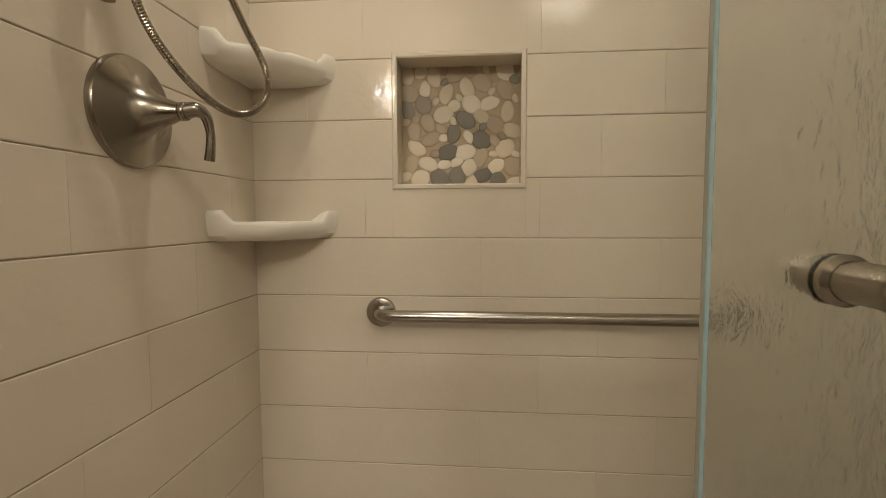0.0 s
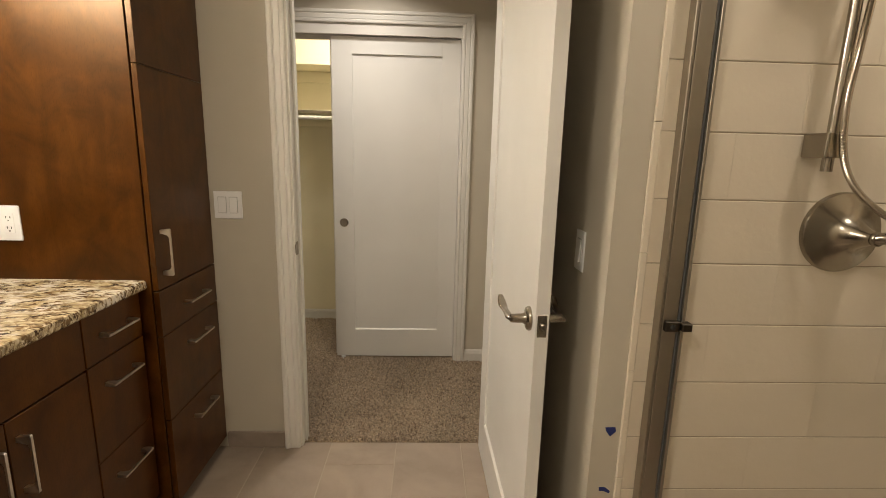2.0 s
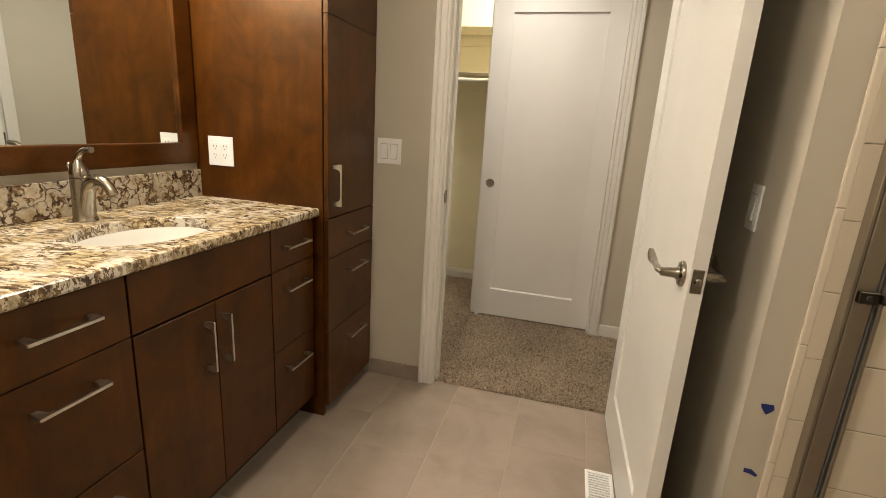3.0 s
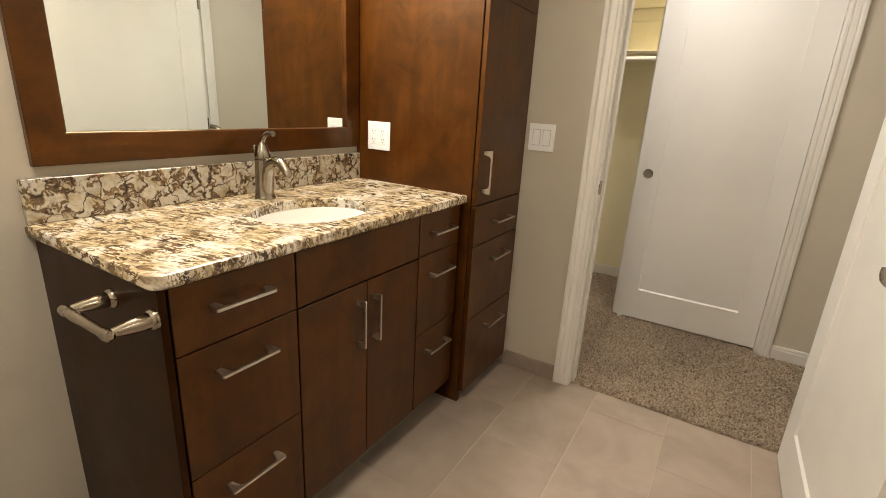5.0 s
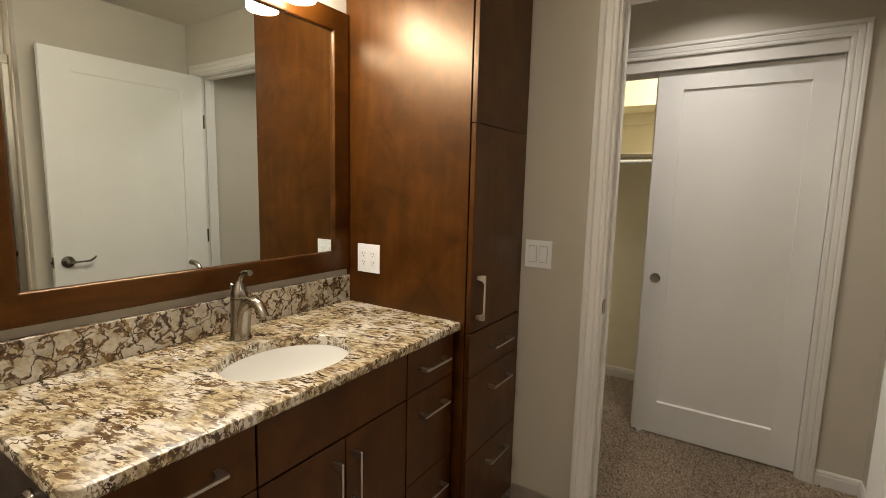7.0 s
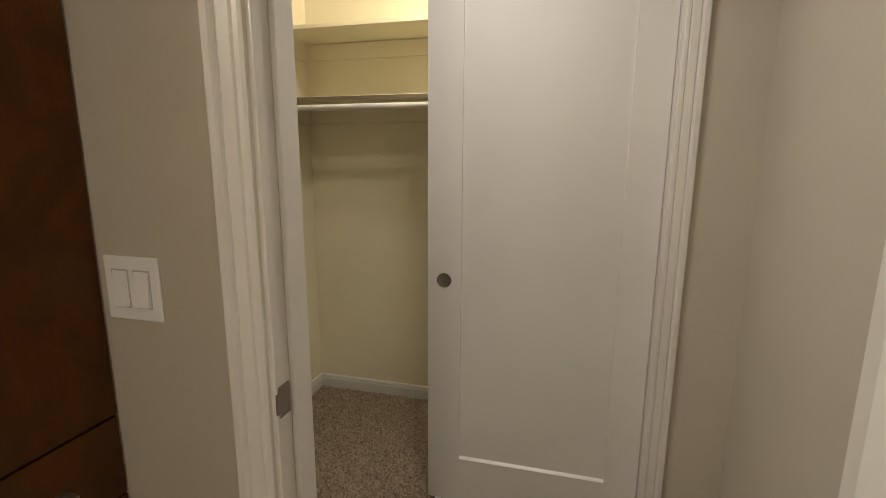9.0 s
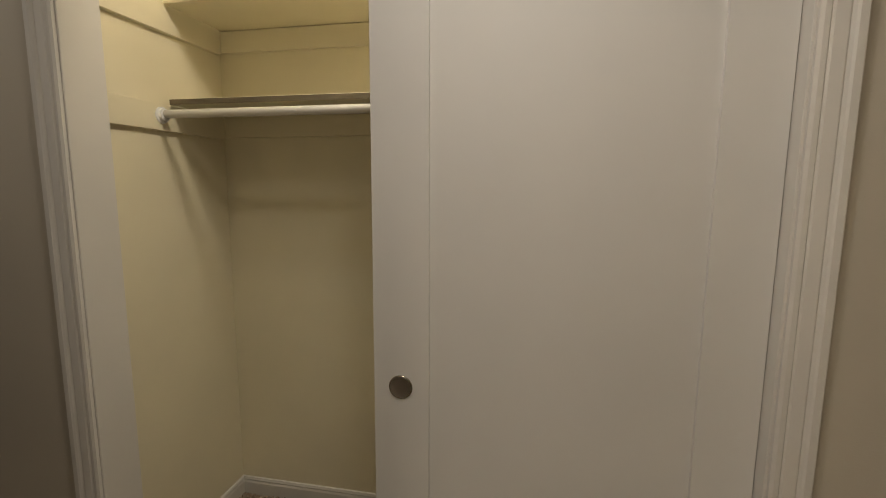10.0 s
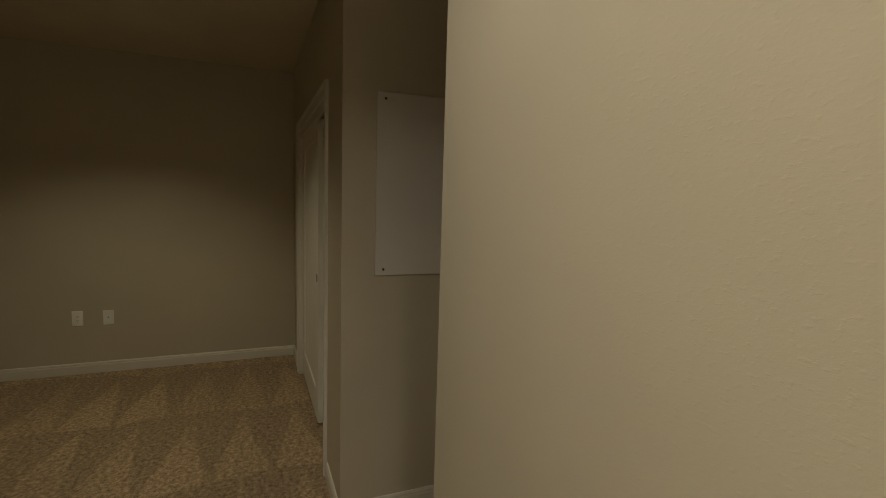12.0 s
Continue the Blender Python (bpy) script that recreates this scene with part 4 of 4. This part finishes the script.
for i in range(4):
    y = 0.785 + (i - 1.5) * 0.172
    bm = bmesh.new()
    pts = smooth_path([(WX + 0.02, y, 2.155), (WX + 0.06, y, 2.17), (WX + 0.098, y, 2.165), (WX + 0.102, y, 2.14)], 5)
    tube(bm, pts, 0.006, 12)
    lathe(bm, (WX + 0.102, y, 2.155), (0, 0, -1), [(0.010, 0), (0.022, 0.010), (0.024, 0.03)], 20)
    part("arm", bm, NICKEL, vl, smooth=True)
    lathe(bm := bmesh.new(), (WX + 0.102, y, 2.135), (0, 0, -1), [(0.024, 0), (0.034, 0.012), (0.046, 0.050), (0.053, 0.100), (0.055, 0.140), (0.052, 0.148), (0.03, 0.150)], 28)
    part("shade", bm, OPAL, vl, "glowing opal glass shade", True)

# floor register beside the door
reg = thing("floor_register", (0.285, 1.27, 0), "white slotted metal floor register", "vent")
part("frame", boxes((0.235, 1.12, 0.0, 0.335, 1.135, 0.006), (0.235, 1.385, 0.0, 0.335, 1.40, 0.006), (0.235, 1.135, 0.0, 0.248, 1.385, 0.006), (0.322, 1.135, 0.0, 0.335, 1.385, 0.006), bevel=0.0015), PLATE, reg)
part("backing", boxes((0.246, 1.133, -0.002, 0.324, 1.387, 0.0008)), SLOT, reg)
for i in range(19):
    part("slat", boxes((0.248, 1.139 + i * 0.013, 0.001, 0.322, 1.146 + i * 0.013, 0.005)), PLATE, reg)

# ---------------------------------------------------------------- shower
NI = (0.157, 0.497, 1.087, 1.430)      # niche y and z
NB = SBX + 0.095                       # niche back
sb = structure("wall_shower_back", boxes((SBX + 0.0022, SOUTH, 0, SBX + 0.13, NI[0], H), (SBX + 0.0022, NI[1], 0, SBX + 0.13, SVY + 0.13, H), (SBX + 0.0022, NI[0], 0, SBX + 0.13, NI[1], NI[2]), (SBX + 0.0022, NI[0], NI[3], SBX + 0.13, NI[1], H), (NB, NI[0], NI[2], SBX + 0.13, NI[1], NI[3])), GROUT, "tiled shower wall with a recessed niche")
sv = structure("wall_shower_valve", boxes((EX + 0.112, SVY + 0.0022, 0, SBX + 0.0022, SVY + 0.12, H)), GROUT, "tiled shower wall that carries the valve")
structure("floor_curb", boxes((0.60, SOUTH, 0, 0.71, SVY, 0.09), bevel=0.004), GLAZE, "cream tiled shower curb")

niche = thing("shower_niche", (SBX, 0.327, NI[2]), "square shower niche lined with river pebbles", "niche")
y0, y1, z0, z1 = NI
part("liner", boxes((SBX + 0.006, y0, z0, NB - 0.004, y0 + 0.008, z1), (SBX + 0.006, y1 - 0.008, z0, NB - 0.004, y1, z1), (SBX + 0.006, y0 + 0.008, z0, NB - 0.004, y1 - 0.008, z0 + 0.008), (SBX + 0.006, y0 + 0.008, z1 - 0.008, NB - 0.004, y1 - 0.008, z1), bevel=0.001), GLAZE, niche)
bm = bmesh.new()
prof = [(-0.004, 0.004), (-0.004, -0.001), (-0.001, -0.004), (0.006, -0.004), (0.010, -0.001), (0.010, 0.008)]
rings(bm, [[(SBX + x, y0 + i, z0 + i), (SBX + x, y1 - i, z0 + i), (SBX + x, y1 - i, z1 - i), (SBX + x, y0 + i, z1 - i)] for i, x in prof], cap=False)
part("edge_trim", bm, GLAZE, niche, "cream bullnose edge trim")
part("pebble_bed", boxes((NB - 0.004, y0 + 0.001, z0 + 0.001, NB - 0.0015, y1 - 0.001, z1 - 0.001)), PEBBLE_BED, niche, "tan grout bed")


def pebble_mesh(seed):
    rng = random.Random(seed)
    bm = bmesh.new()
    n = 12
    a, b, k = 1.0, rng.uniform(0.60, 0.84), rng.uniform(-0.18, 0.18)
    wob = [1 + rng.uniform(-0.05, 0.05) for _ in range(n)]
    loops = []
    for s, hgt in ((0.97, 0.0), (1.0, 0.25), (0.93, 0.65), (0.72, 0.92)):
        loops.append([(-hgt, wob[i] * s * a * math.cos(2 * math.pi * i / n) * (1 + k * math.sin(2 * math.pi * i / n)), wob[i] * s * b * math.sin(2 * math.pi * i / n)) for i in range(n)])
    rings(bm, loops)
    bmesh.ops.recalc_face_normals(bm, faces=bm.faces)
    me = bpy.data.meshes.new("pebble")
    bm.to_mesh(me)
    bm.free()
    me.materials.append(PEBBLE)
    for f in me.polygons:
        f.use_smooth = True
    return me


def lay_pebbles():
    """Loose packing of flat pebbles: darts thrown, large ones first."""
    meshes = [pebble_mesh(i) for i in range(6)]
    rng = random.Random(11)
    placed = []
    for size, tries in ((0.0300, 900), (0.0255, 1600), (0.0200, 2500), (0.0140, 3000)):
        for _ in range(tries):
            y, z = rng.uniform(y0 + 0.018, y1 - 0.018), rng.uniform(z0 + 0.017, z1 - 0.017)
            if all(math.hypot(y - a, z - b) > 0.72 * (size + s) for a, b, s in placed):
                placed.append((y, z, size))
    for y, z, size in placed:
        ob = new("pebble", rng.choice(meshes))
        turn = Matrix.Rotation(rng.uniform(0, math.pi), 4, "X")
        ob.parent = niche
        ob.matrix_parent_inverse = Matrix.Translation(-BASE[niche])
        ob.matrix_basis = Matrix.Translation((NB - 0.004, y, z)) @ turn @ Matrix.Diagonal((0.0026, size, size, 1))


lay_pebbles()


def corner_shelf(z, label):
    """Ceramic corner shelf: curved tray with raised tips at both walls."""
    e = thing("corner_shelf", (SBX - 0.1, SVY - 0.1, z), label, "shelf", "shower corner shelves")
    R = 0.230
    n = 28
    bm = bmesh.new()

    def arc(k, zz, lift, off, notch=0.0):
        """A line round the tray: bowed front, then back along both walls."""
        cx, cy = SBX - off, SVY - off
        out = []
        for i in range(n + 1):
            a = math.pi + i / n * math.pi / 2
            t = abs(i / n * 2 - 1)
            r = R * (0.88 + 0.12 * t ** 3) * k
            up = lift * min(1.0, max(0.0, (t - 0.70) / 0.14)) ** 1.5 - notch * math.exp(-((t / 0.10) ** 2))
            out.append((cx + r * math.cos(a), cy + r * math.sin(a), zz + up))
        r = R * k
        out += [(cx, cy - r * 0.86, zz + lift * 0.9), (cx, cy - r * 0.70, zz), (cx, cy, zz), (cx - r * 0.70, cy, zz), (cx - r * 0.86, cy, zz + lift * 0.9)]
        return out

    loops = [arc(0.55, z - 0.042, 0, 0.004), arc(0.86, z - 0.036, 0, 0.002), arc(0.965, z - 0.023, 0, 0.001), arc(0.995, z - 0.010, 0.006, 0.0005), arc(1.0, z + 0.001, 0.022, 0.0005, 0.001), arc(0.99, z + 0.007, 0.026, 0.001, 0.004), arc(0.965, z + 0.009, 0.027, 0.003, 0.005),
             arc(0.93, z + 0.007, 0.028, 0.006, 0.004), arc(0.88, z + 0.002, 0.012, 0.009, 0.001), arc(0.82, z, 0.002, 0.011), arc(0.75, z, 0, 0.012), arc(0.30, z, 0, 0.014)]
    rings(bm, loops)
    part("tray", bm, SHELF_GLAZE, e, smooth=True)
    return e


corner_shelf(1.392, "glossy white ceramic corner shelf, upper one")
corner_shelf(0.992, "glossy white ceramic corner shelf, lower one")

# grab bar
gb = thing("grab_bar", (SBX, 0.14, 0.757), "brushed steel grab bar on the shower wall", "grab bar")
for y in (0.535, -0.36):
    lathe(bm := bmesh.new(), (SBX, y, 0.757), (-1, 0, 0), [(0.040, 0), (0.040, 0.004), (0.037, 0.009), (0.030, 0.011), (0.016, 0.0115)], 36)
    part("flange", bm, STEEL, gb, smooth=True)
pts = smooth_path([(SBX - 0.004, 0.535, 0.757), (SBX - 0.030, 0.533, 0.757), (SBX - 0.052, 0.512, 0.757), (SBX - 0.056, 0.47, 0.757)], 6) + [Vector((SBX - 0.056, 0.47 - 0.76 * i / 6, 0.757)) for i in range(1, 7)] + smooth_path([(SBX - 0.056, -0.31, 0.757), (SBX - 0.050, -0.345, 0.757), (SBX - 0.028, -0.36, 0.757), (SBX - 0.004, -0.36, 0.757)], 6)
tube(bm := bmesh.new(), pts, 0.0155, 24)
part("bar", bm, STEEL, gb, smooth=True)

# valve trim with lever
VA = Vector((1.058, SVY, 1.194))
va = thing("shower_valve", VA, "brushed nickel shower valve trim with curved lever", "shower valve")
lathe(bm := bmesh.new(), VA, (0, -1, 0), [(0.097, 0), (0.097, 0.006), (0.094, 0.012), (0.072, 0.022), (0.048, 0.032), (0.034, 0.048), (0.024, 0.068), (0.0165, 0.088), (0.0150, 0.096)], 56)
part("escutcheon", bm, NICKEL, va, smooth=True)
bm = bmesh.new()
lathe(bm, VA + Vector((0, -0.094, 0)), (0, -1, 0), [(0.0150, 0), (0.0165, 0.003), (0.0165, 0.009), (0.0145, 0.012)], 28)
pts = smooth_path([VA + Vector(p) for p in ((0, -0.098, 0), (0.008, -0.116, 0.004), (0.018, -0.128, -0.006), (0.024, -0.132, -0.034), (0.026, -0.130, -0.060), (0.028, -0.126, -0.082))], 7)
tube(bm, pts, lerp_list([0.0145, 0.013, 0.0095, 0.0075, 0.0085, 0.0095], len(pts)), 18)
part("lever", bm, NICKEL, va, "curved lever handle", True)

# slide bar with wall bracket, and the hose that hangs in a loop
SB = Vector((0.955, 0.828, 0))
slide = thing("slide_bar", (SB.x, SVY, 1.33), "brushed nickel shower slide bar with square bracket", "shower bar")
tube(bm := bmesh.new(), [(SB.x, SB.y, 1.338), (SB.x, SB.y, 2.02)], 0.0115, 22)
part("bar", bm, NICKEL, slide, smooth=True)
for z in (1.395, 1.97):
    part("bracket", boxes((SB.x - 0.024, SB.y - 0.018, z - 0.027, SB.x + 0.020, SVY, z + 0.027), bevel=0.003, seg=2), NICKEL, slide, "square wall bracket")
part("slider", boxes((SB.x - 0.02, SB.y - 0.045, 1.80, SB.x + 0.02, SB.y + 0.02, 1.86), bevel=0.006, seg=2), NICKEL, slide, "sliding holder")
hs = thing("hand_shower", (SB.x, SB.y, 1.85), "polished nickel hand shower on a hanging ribbed hose", "hand shower")
core = smooth_path([(1.010, 0.872, 1.935), (1.006, 0.845, 1.86), (0.985, 0.822, 1.735), (0.962, 0.806, 1.600), (0.950, 0.800, 1.475), (0.962, 0.795, 1.366), (1.000, 0.785, 1.295), (1.070, 0.768, 1.240), (1.150, 0.752, 1.214), (1.225, 0.742, 1.229), (1.281, 0.735, 1.278), (1.275, 0.735, 1.334), (1.203, 0.745, 1.402), (1.098, 0.755, 1.500), (1.022, 0.760, 1.598), (0.982, 0.765, 1.705), (0.965, 0.768, 1.80)], 34)
tube(bm := bmesh.new(), core, [0.0078 if i % 2 else 0.0066 for i in range(len(core))], 12)
part("hose", bm, CHROME, hs, "ribbed metal hose", True)
tube(bm := bmesh.new(), smooth_path([(0.965, 0.770, 1.795), (0.960, 0.768, 1.87), (0.955, 0.745, 1.95), (0.95, 0.70, 2.0)], 6), 0.013, 16)
lathe(bm, (0.95, 0.70, 2.0), (0, -0.5, -0.85), [(0.014, -0.03), (0.045, -0.008), (0.052, 0.006), (0.048, 0.012)], 28)
part("head", bm, NICKEL, hs, smooth=True)

# door channel, catch and the sliding rain-glass panel
ch = thing("door_channel", (0.66, SVY, 0.09), "satin nickel wall channel of the shower door", "shower frame")
for x0, x1, y0 in ((0.628, 0.636, 0.030), (0.6365, 0.6815, 0.012), (0.682, 0.690, 0.034)):
    part("channel_leg", boxes((x0, SVY - y0, 0.09, x1, SVY - 0.0005, 2.0), bevel=0.0015), JAMB_METAL, ch)
part("insert", boxes((0.638, SVY - 0.027, 0.09, 0.675, SVY - 0.013, 2.0), bevel=0.003, seg=2), JAMB_METAL, ch)
part("gasket", boxes((0.6765, SVY - 0.024, 0.09, 0.6815, SVY - 0.013, 2.0)), GASKET, ch, "dark rubber gasket")
cat = part("catch", boxes((0.640, SVY - 0.042, 0.950, 0.676, SVY - 0.028, 0.976), (0.676, SVY - 0.052, 0.954, 0.700, SVY - 0.028, 0.974), bevel=0.002), DARK_METAL, ch, "dark bronze door catch")
lathe(bm := bmesh.new(), (0.657, SVY - 0.042, 0.963), (0, -1, 0), [(0.006, 0), (0.005, 0.003)], 14)
part("screw", bm, SLOT, cat)
GX = 0.634
sd = thing("shower_door", (GX, -0.3, 0.1), "sliding rain-glass shower panel with a towel bar", "shower door")
part("glass", boxes((GX - 0.004, SOUTH + 0.003, 0.10, GX + 0.004, 0.0955, 2.0)), RAIN, sd, "textured rain glass")
part("glass_edge", boxes((GX - 0.0034, 0.0957, 0.10, GX + 0.0034, 0.099, 2.0)), GLASS_EDGE, sd, "greenish polished glass edge")
for s_ in (-1, 1):
    bm = bmesh.new()
    rings(bm, [[(GX + s_ * 0.0035, 0.0957, z), (GX + s_ * 0.0041, 0.0957, z), (GX + s_ * 0.0041, 0.0984, z), (GX + s_ * 0.0035, 0.0990, z)] for z in (0.10, 2.0)])
    part("glass_arris", bm, GLASS_ARRIS, sd, "bright cyan ground arris of the glass")
lathe(bm := bmesh.new(), (GX - 0.0045, 0.006, 0.963), (-1, 0, 0), [(0.019, 0), (0.019, 0.006), (0.015, 0.010), (0.0145, 0.040), (0.0165, 0.050), (0.0165, 0.062), (0.012, 0.068)], 28)
part("post", bm, NICKEL, sd, "round towel bar post", True)
lathe(bm := bmesh.new(), (GX - 0.0045, -0.58, 0.963), (-1, 0, 0), [(0.019, 0), (0.019, 0.006), (0.015, 0.010), (0.0145, 0.040), (0.0165, 0.050), (0.0165, 0.062), (0.012, 0.068)], 28)
part("post", bm, NICKEL, sd, "round towel bar post", True)
tube(bm := bmesh.new(), [(GX - 0.060, 0.008, 0.963), (GX - 0.060, -0.585, 0.963)], 0.0125, 24)
part("towel_bar", bm, NICKEL, sd, smooth=True)
lathe(bm := bmesh.new(), (GX + 0.0045, 0.006, 0.963), (1, 0, 0), [(0.019, 0), (0.019, 0.006), (0.015, 0.010), (0.0145, 0.03), (0.012, 0.035)], 28)
part("knob", bm, NICKEL, sd, "round inner knob", True)
part("head_rail", boxes((0.622, SOUTH + 0.001, 2.001, 0.694, SVY - 0.001, 2.05), bevel=0.003), JAMB_METAL, sd, "satin nickel head rail")

# torn bits of painter's tape
for z, pts in ((0.660, ((-0.014, 0.010), (0.012, 0.011), (0.015, -0.001), (0.0, -0.016), (-0.012, 0.0))), (0.486, ((-0.016, 0.008), (0.0, 0.008), (0.015, -0.004), (0.013, -0.011), (-0.002, -0.004), (-0.015, -0.003)))):
    bm = bmesh.new()
    rings(bm, [[(0.552 + a, SVY + 0.0038, z + b) for a, b in pts], [(0.552 + a, SVY + 0.0030, z + b) for a, b in pts]])
    whole("tape_scrap", bm, TAPE, "torn scrap of blue painter tape on the wall", "tape", smooth=False)


# ---------------------------------------------------------------- tiles, last
def tile_mesh(name, a0, a1, b0, b1, put, material, depth=0.010, edge=0.0022, side=None):
    """A cushioned tile face between a0..a1 and b0..b1; put(a, b, d) gives the place at d in front of the wall bed."""
    side = edge if side is None else side
    loops = [[put(a, b, 0) for a, b in ((a0, b0), (a1, b0), (a1, b1), (a0, b1))],
             [put(a, b, depth - edge * 0.7) for a, b in ((a0, b0), (a1, b0), (a1, b1), (a0, b1))],
             [put(a, b, depth) for a, b in ((a0 + side, b0 + edge), (a1 - side, b0 + edge), (a1 - side, b1 - edge), (a0 + side, b1 - edge))]]
    verts = [tuple(p) for loop in loops for p in loop]
    faces = [(8, 9, 10, 11)] + [(k + i, k + (i + 1) % 4, k + 4 + (i + 1) % 4, k + 4 + i) for k in (0, 4) for i in range(4)]
    return verts, faces


def lay(name, pieces, put, material, parent, depth=0.010, edge=0.0018, side=0.0001):
    for rects in pieces:
        verts, faces = [], []
        for a0, a1, b0, b1 in rects:
            v, f = tile_mesh(name, a0, a1, b0, b1, put, material, depth, edge, side)
            faces += [tuple(i + len(verts) for i in q) for q in f]
            verts += v
        me = bpy.data.meshes.new(name)
        me.from_pydata(verts, [], faces)
        bm = bmesh.new()
        bm.from_mesh(me)
        bmesh.ops.recalc_face_normals(bm, faces=bm.faces)
        bm.to_mesh(me)
        bm.free()
        me.materials.append(material)
        ob = new(name, me)
        ob.parent = parent


def courses(lo, hi, joint, step, first_z, rows, length=0.457, gap=0.0020, hole=None):
    """Tiles of a running bond with a third's stagger, cut round a hole."""
    out = []
    for r in rows:
        zb, zt = first_z + r * 0.155 + gap / 2, first_z + (r + 1) * 0.155 - gap / 2
        zb, zt = max(zb, 0.022), min(zt, H)
        start = joint + step * r
        k0 = math.floor((lo - start) / length) - 1
        for k in range(k0, k0 + 8):
            a0, a1 = start + k * length + 0.00014, start + (k + 1) * length - 0.00014
            a0, a1 = max(a0, lo), min(a1, hi)
            if a1 - a0 < 0.008 or zt - zb < 0.01:
                continue
            rects = [(a0, a1, zb, zt)]
            if hole and a0 < hole[1] and a1 > hole[0] and zb < hole[3] and zt > hole[2]:
                rects = [q for q in ((a0, min(a1, hole[0]), zb, zt), (max(a0, hole[1]), a1, zb, zt),
                                     (max(a0, hole[0]), min(a1, hole[1]), zb, min(zt, hole[2])), (max(a0, hole[0]), min(a1, hole[1]), max(zb, hole[3]), zt))
                         if q[1] - q[0] > 0.004 and q[3] - q[2] > 0.004]
            if rects:
                out.append(rects)
    return out


Z0 = 1.110 - 7 * 0.155
lay("tile", courses(SOUTH + 0.002, SVY + 0.006, 0.423 + 7 * 0.1523, -0.1523, Z0, range(-1, 16), hole=(NI[0] - 0.003, NI[1] + 0.003, NI[2] - 0.003, NI[3] + 0.003)), lambda a, b, dd: (SBX + 0.010 - dd, a, b), GLAZE, sb)
lay("tile", courses(0.690, SBX, 1.077 - 7 * 0.1523, 0.1523, Z0, range(-1, 16)), lambda a, b, dd: (a, SVY + 0.010 - dd, b), GLAZE, sv)
# tile column outside the door channel, and its slim bullnose edge
for r in range(-1, 16):
    zb, zt = Z0 + r * 0.155 + 0.0007, Z0 + (r + 1) * 0.155 - 0.0007
    zb = max(zb, 0.002)
    lay("tile", [[(0.5965, 0.640, zb, min(zt, H))]], lambda a, b, dd: (a, SVY + 0.010 - dd, b), GLAZE, sv)
for r in range(-1, 9):
    zb, zt = max(0.002, 0.22 + r * 0.305 + 0.0007), 0.22 + (r + 1) * 0.305 - 0.0007
    lay("bullnose", [[(0.578, 0.5960, zb, min(zt, H))]], lambda a, b, dd: (a, SVY + 0.006 - dd, b), GLAZE, sv, 0.008, 0.0020, 0.0030)

# floor tiles, laid lengthwise with a third's stagger
COLS = [(-1.585 + 0.305 * i) for i in range(8)]
flr = []
for i, x in enumerate(COLS):
    joint = 1.25 + (3 - i) * 0.2033
    k0 = math.floor((SOUTH - joint) / 0.61) - 1
    for k in range(k0, k0 + 8):
        a0, a1 = max(x + 0.0020, WX), min(x + 0.3030, 0.60)
        b0, b1 = max(joint + k * 0.61 + 0.0008, SOUTH), min(joint + (k + 1) * 0.61 - 0.0008, 1.822)
        if a1 - a0 > 0.01 and b1 - b0 > 0.01:
            flr.append([(a0, a1, b0, b1)])
lay("floor_tile", flr, lambda a, b, dd: (a, b, -0.0075 + dd), FLOOR_TILE, floor_bath, 0.0075, 0.0008, 0.0008)
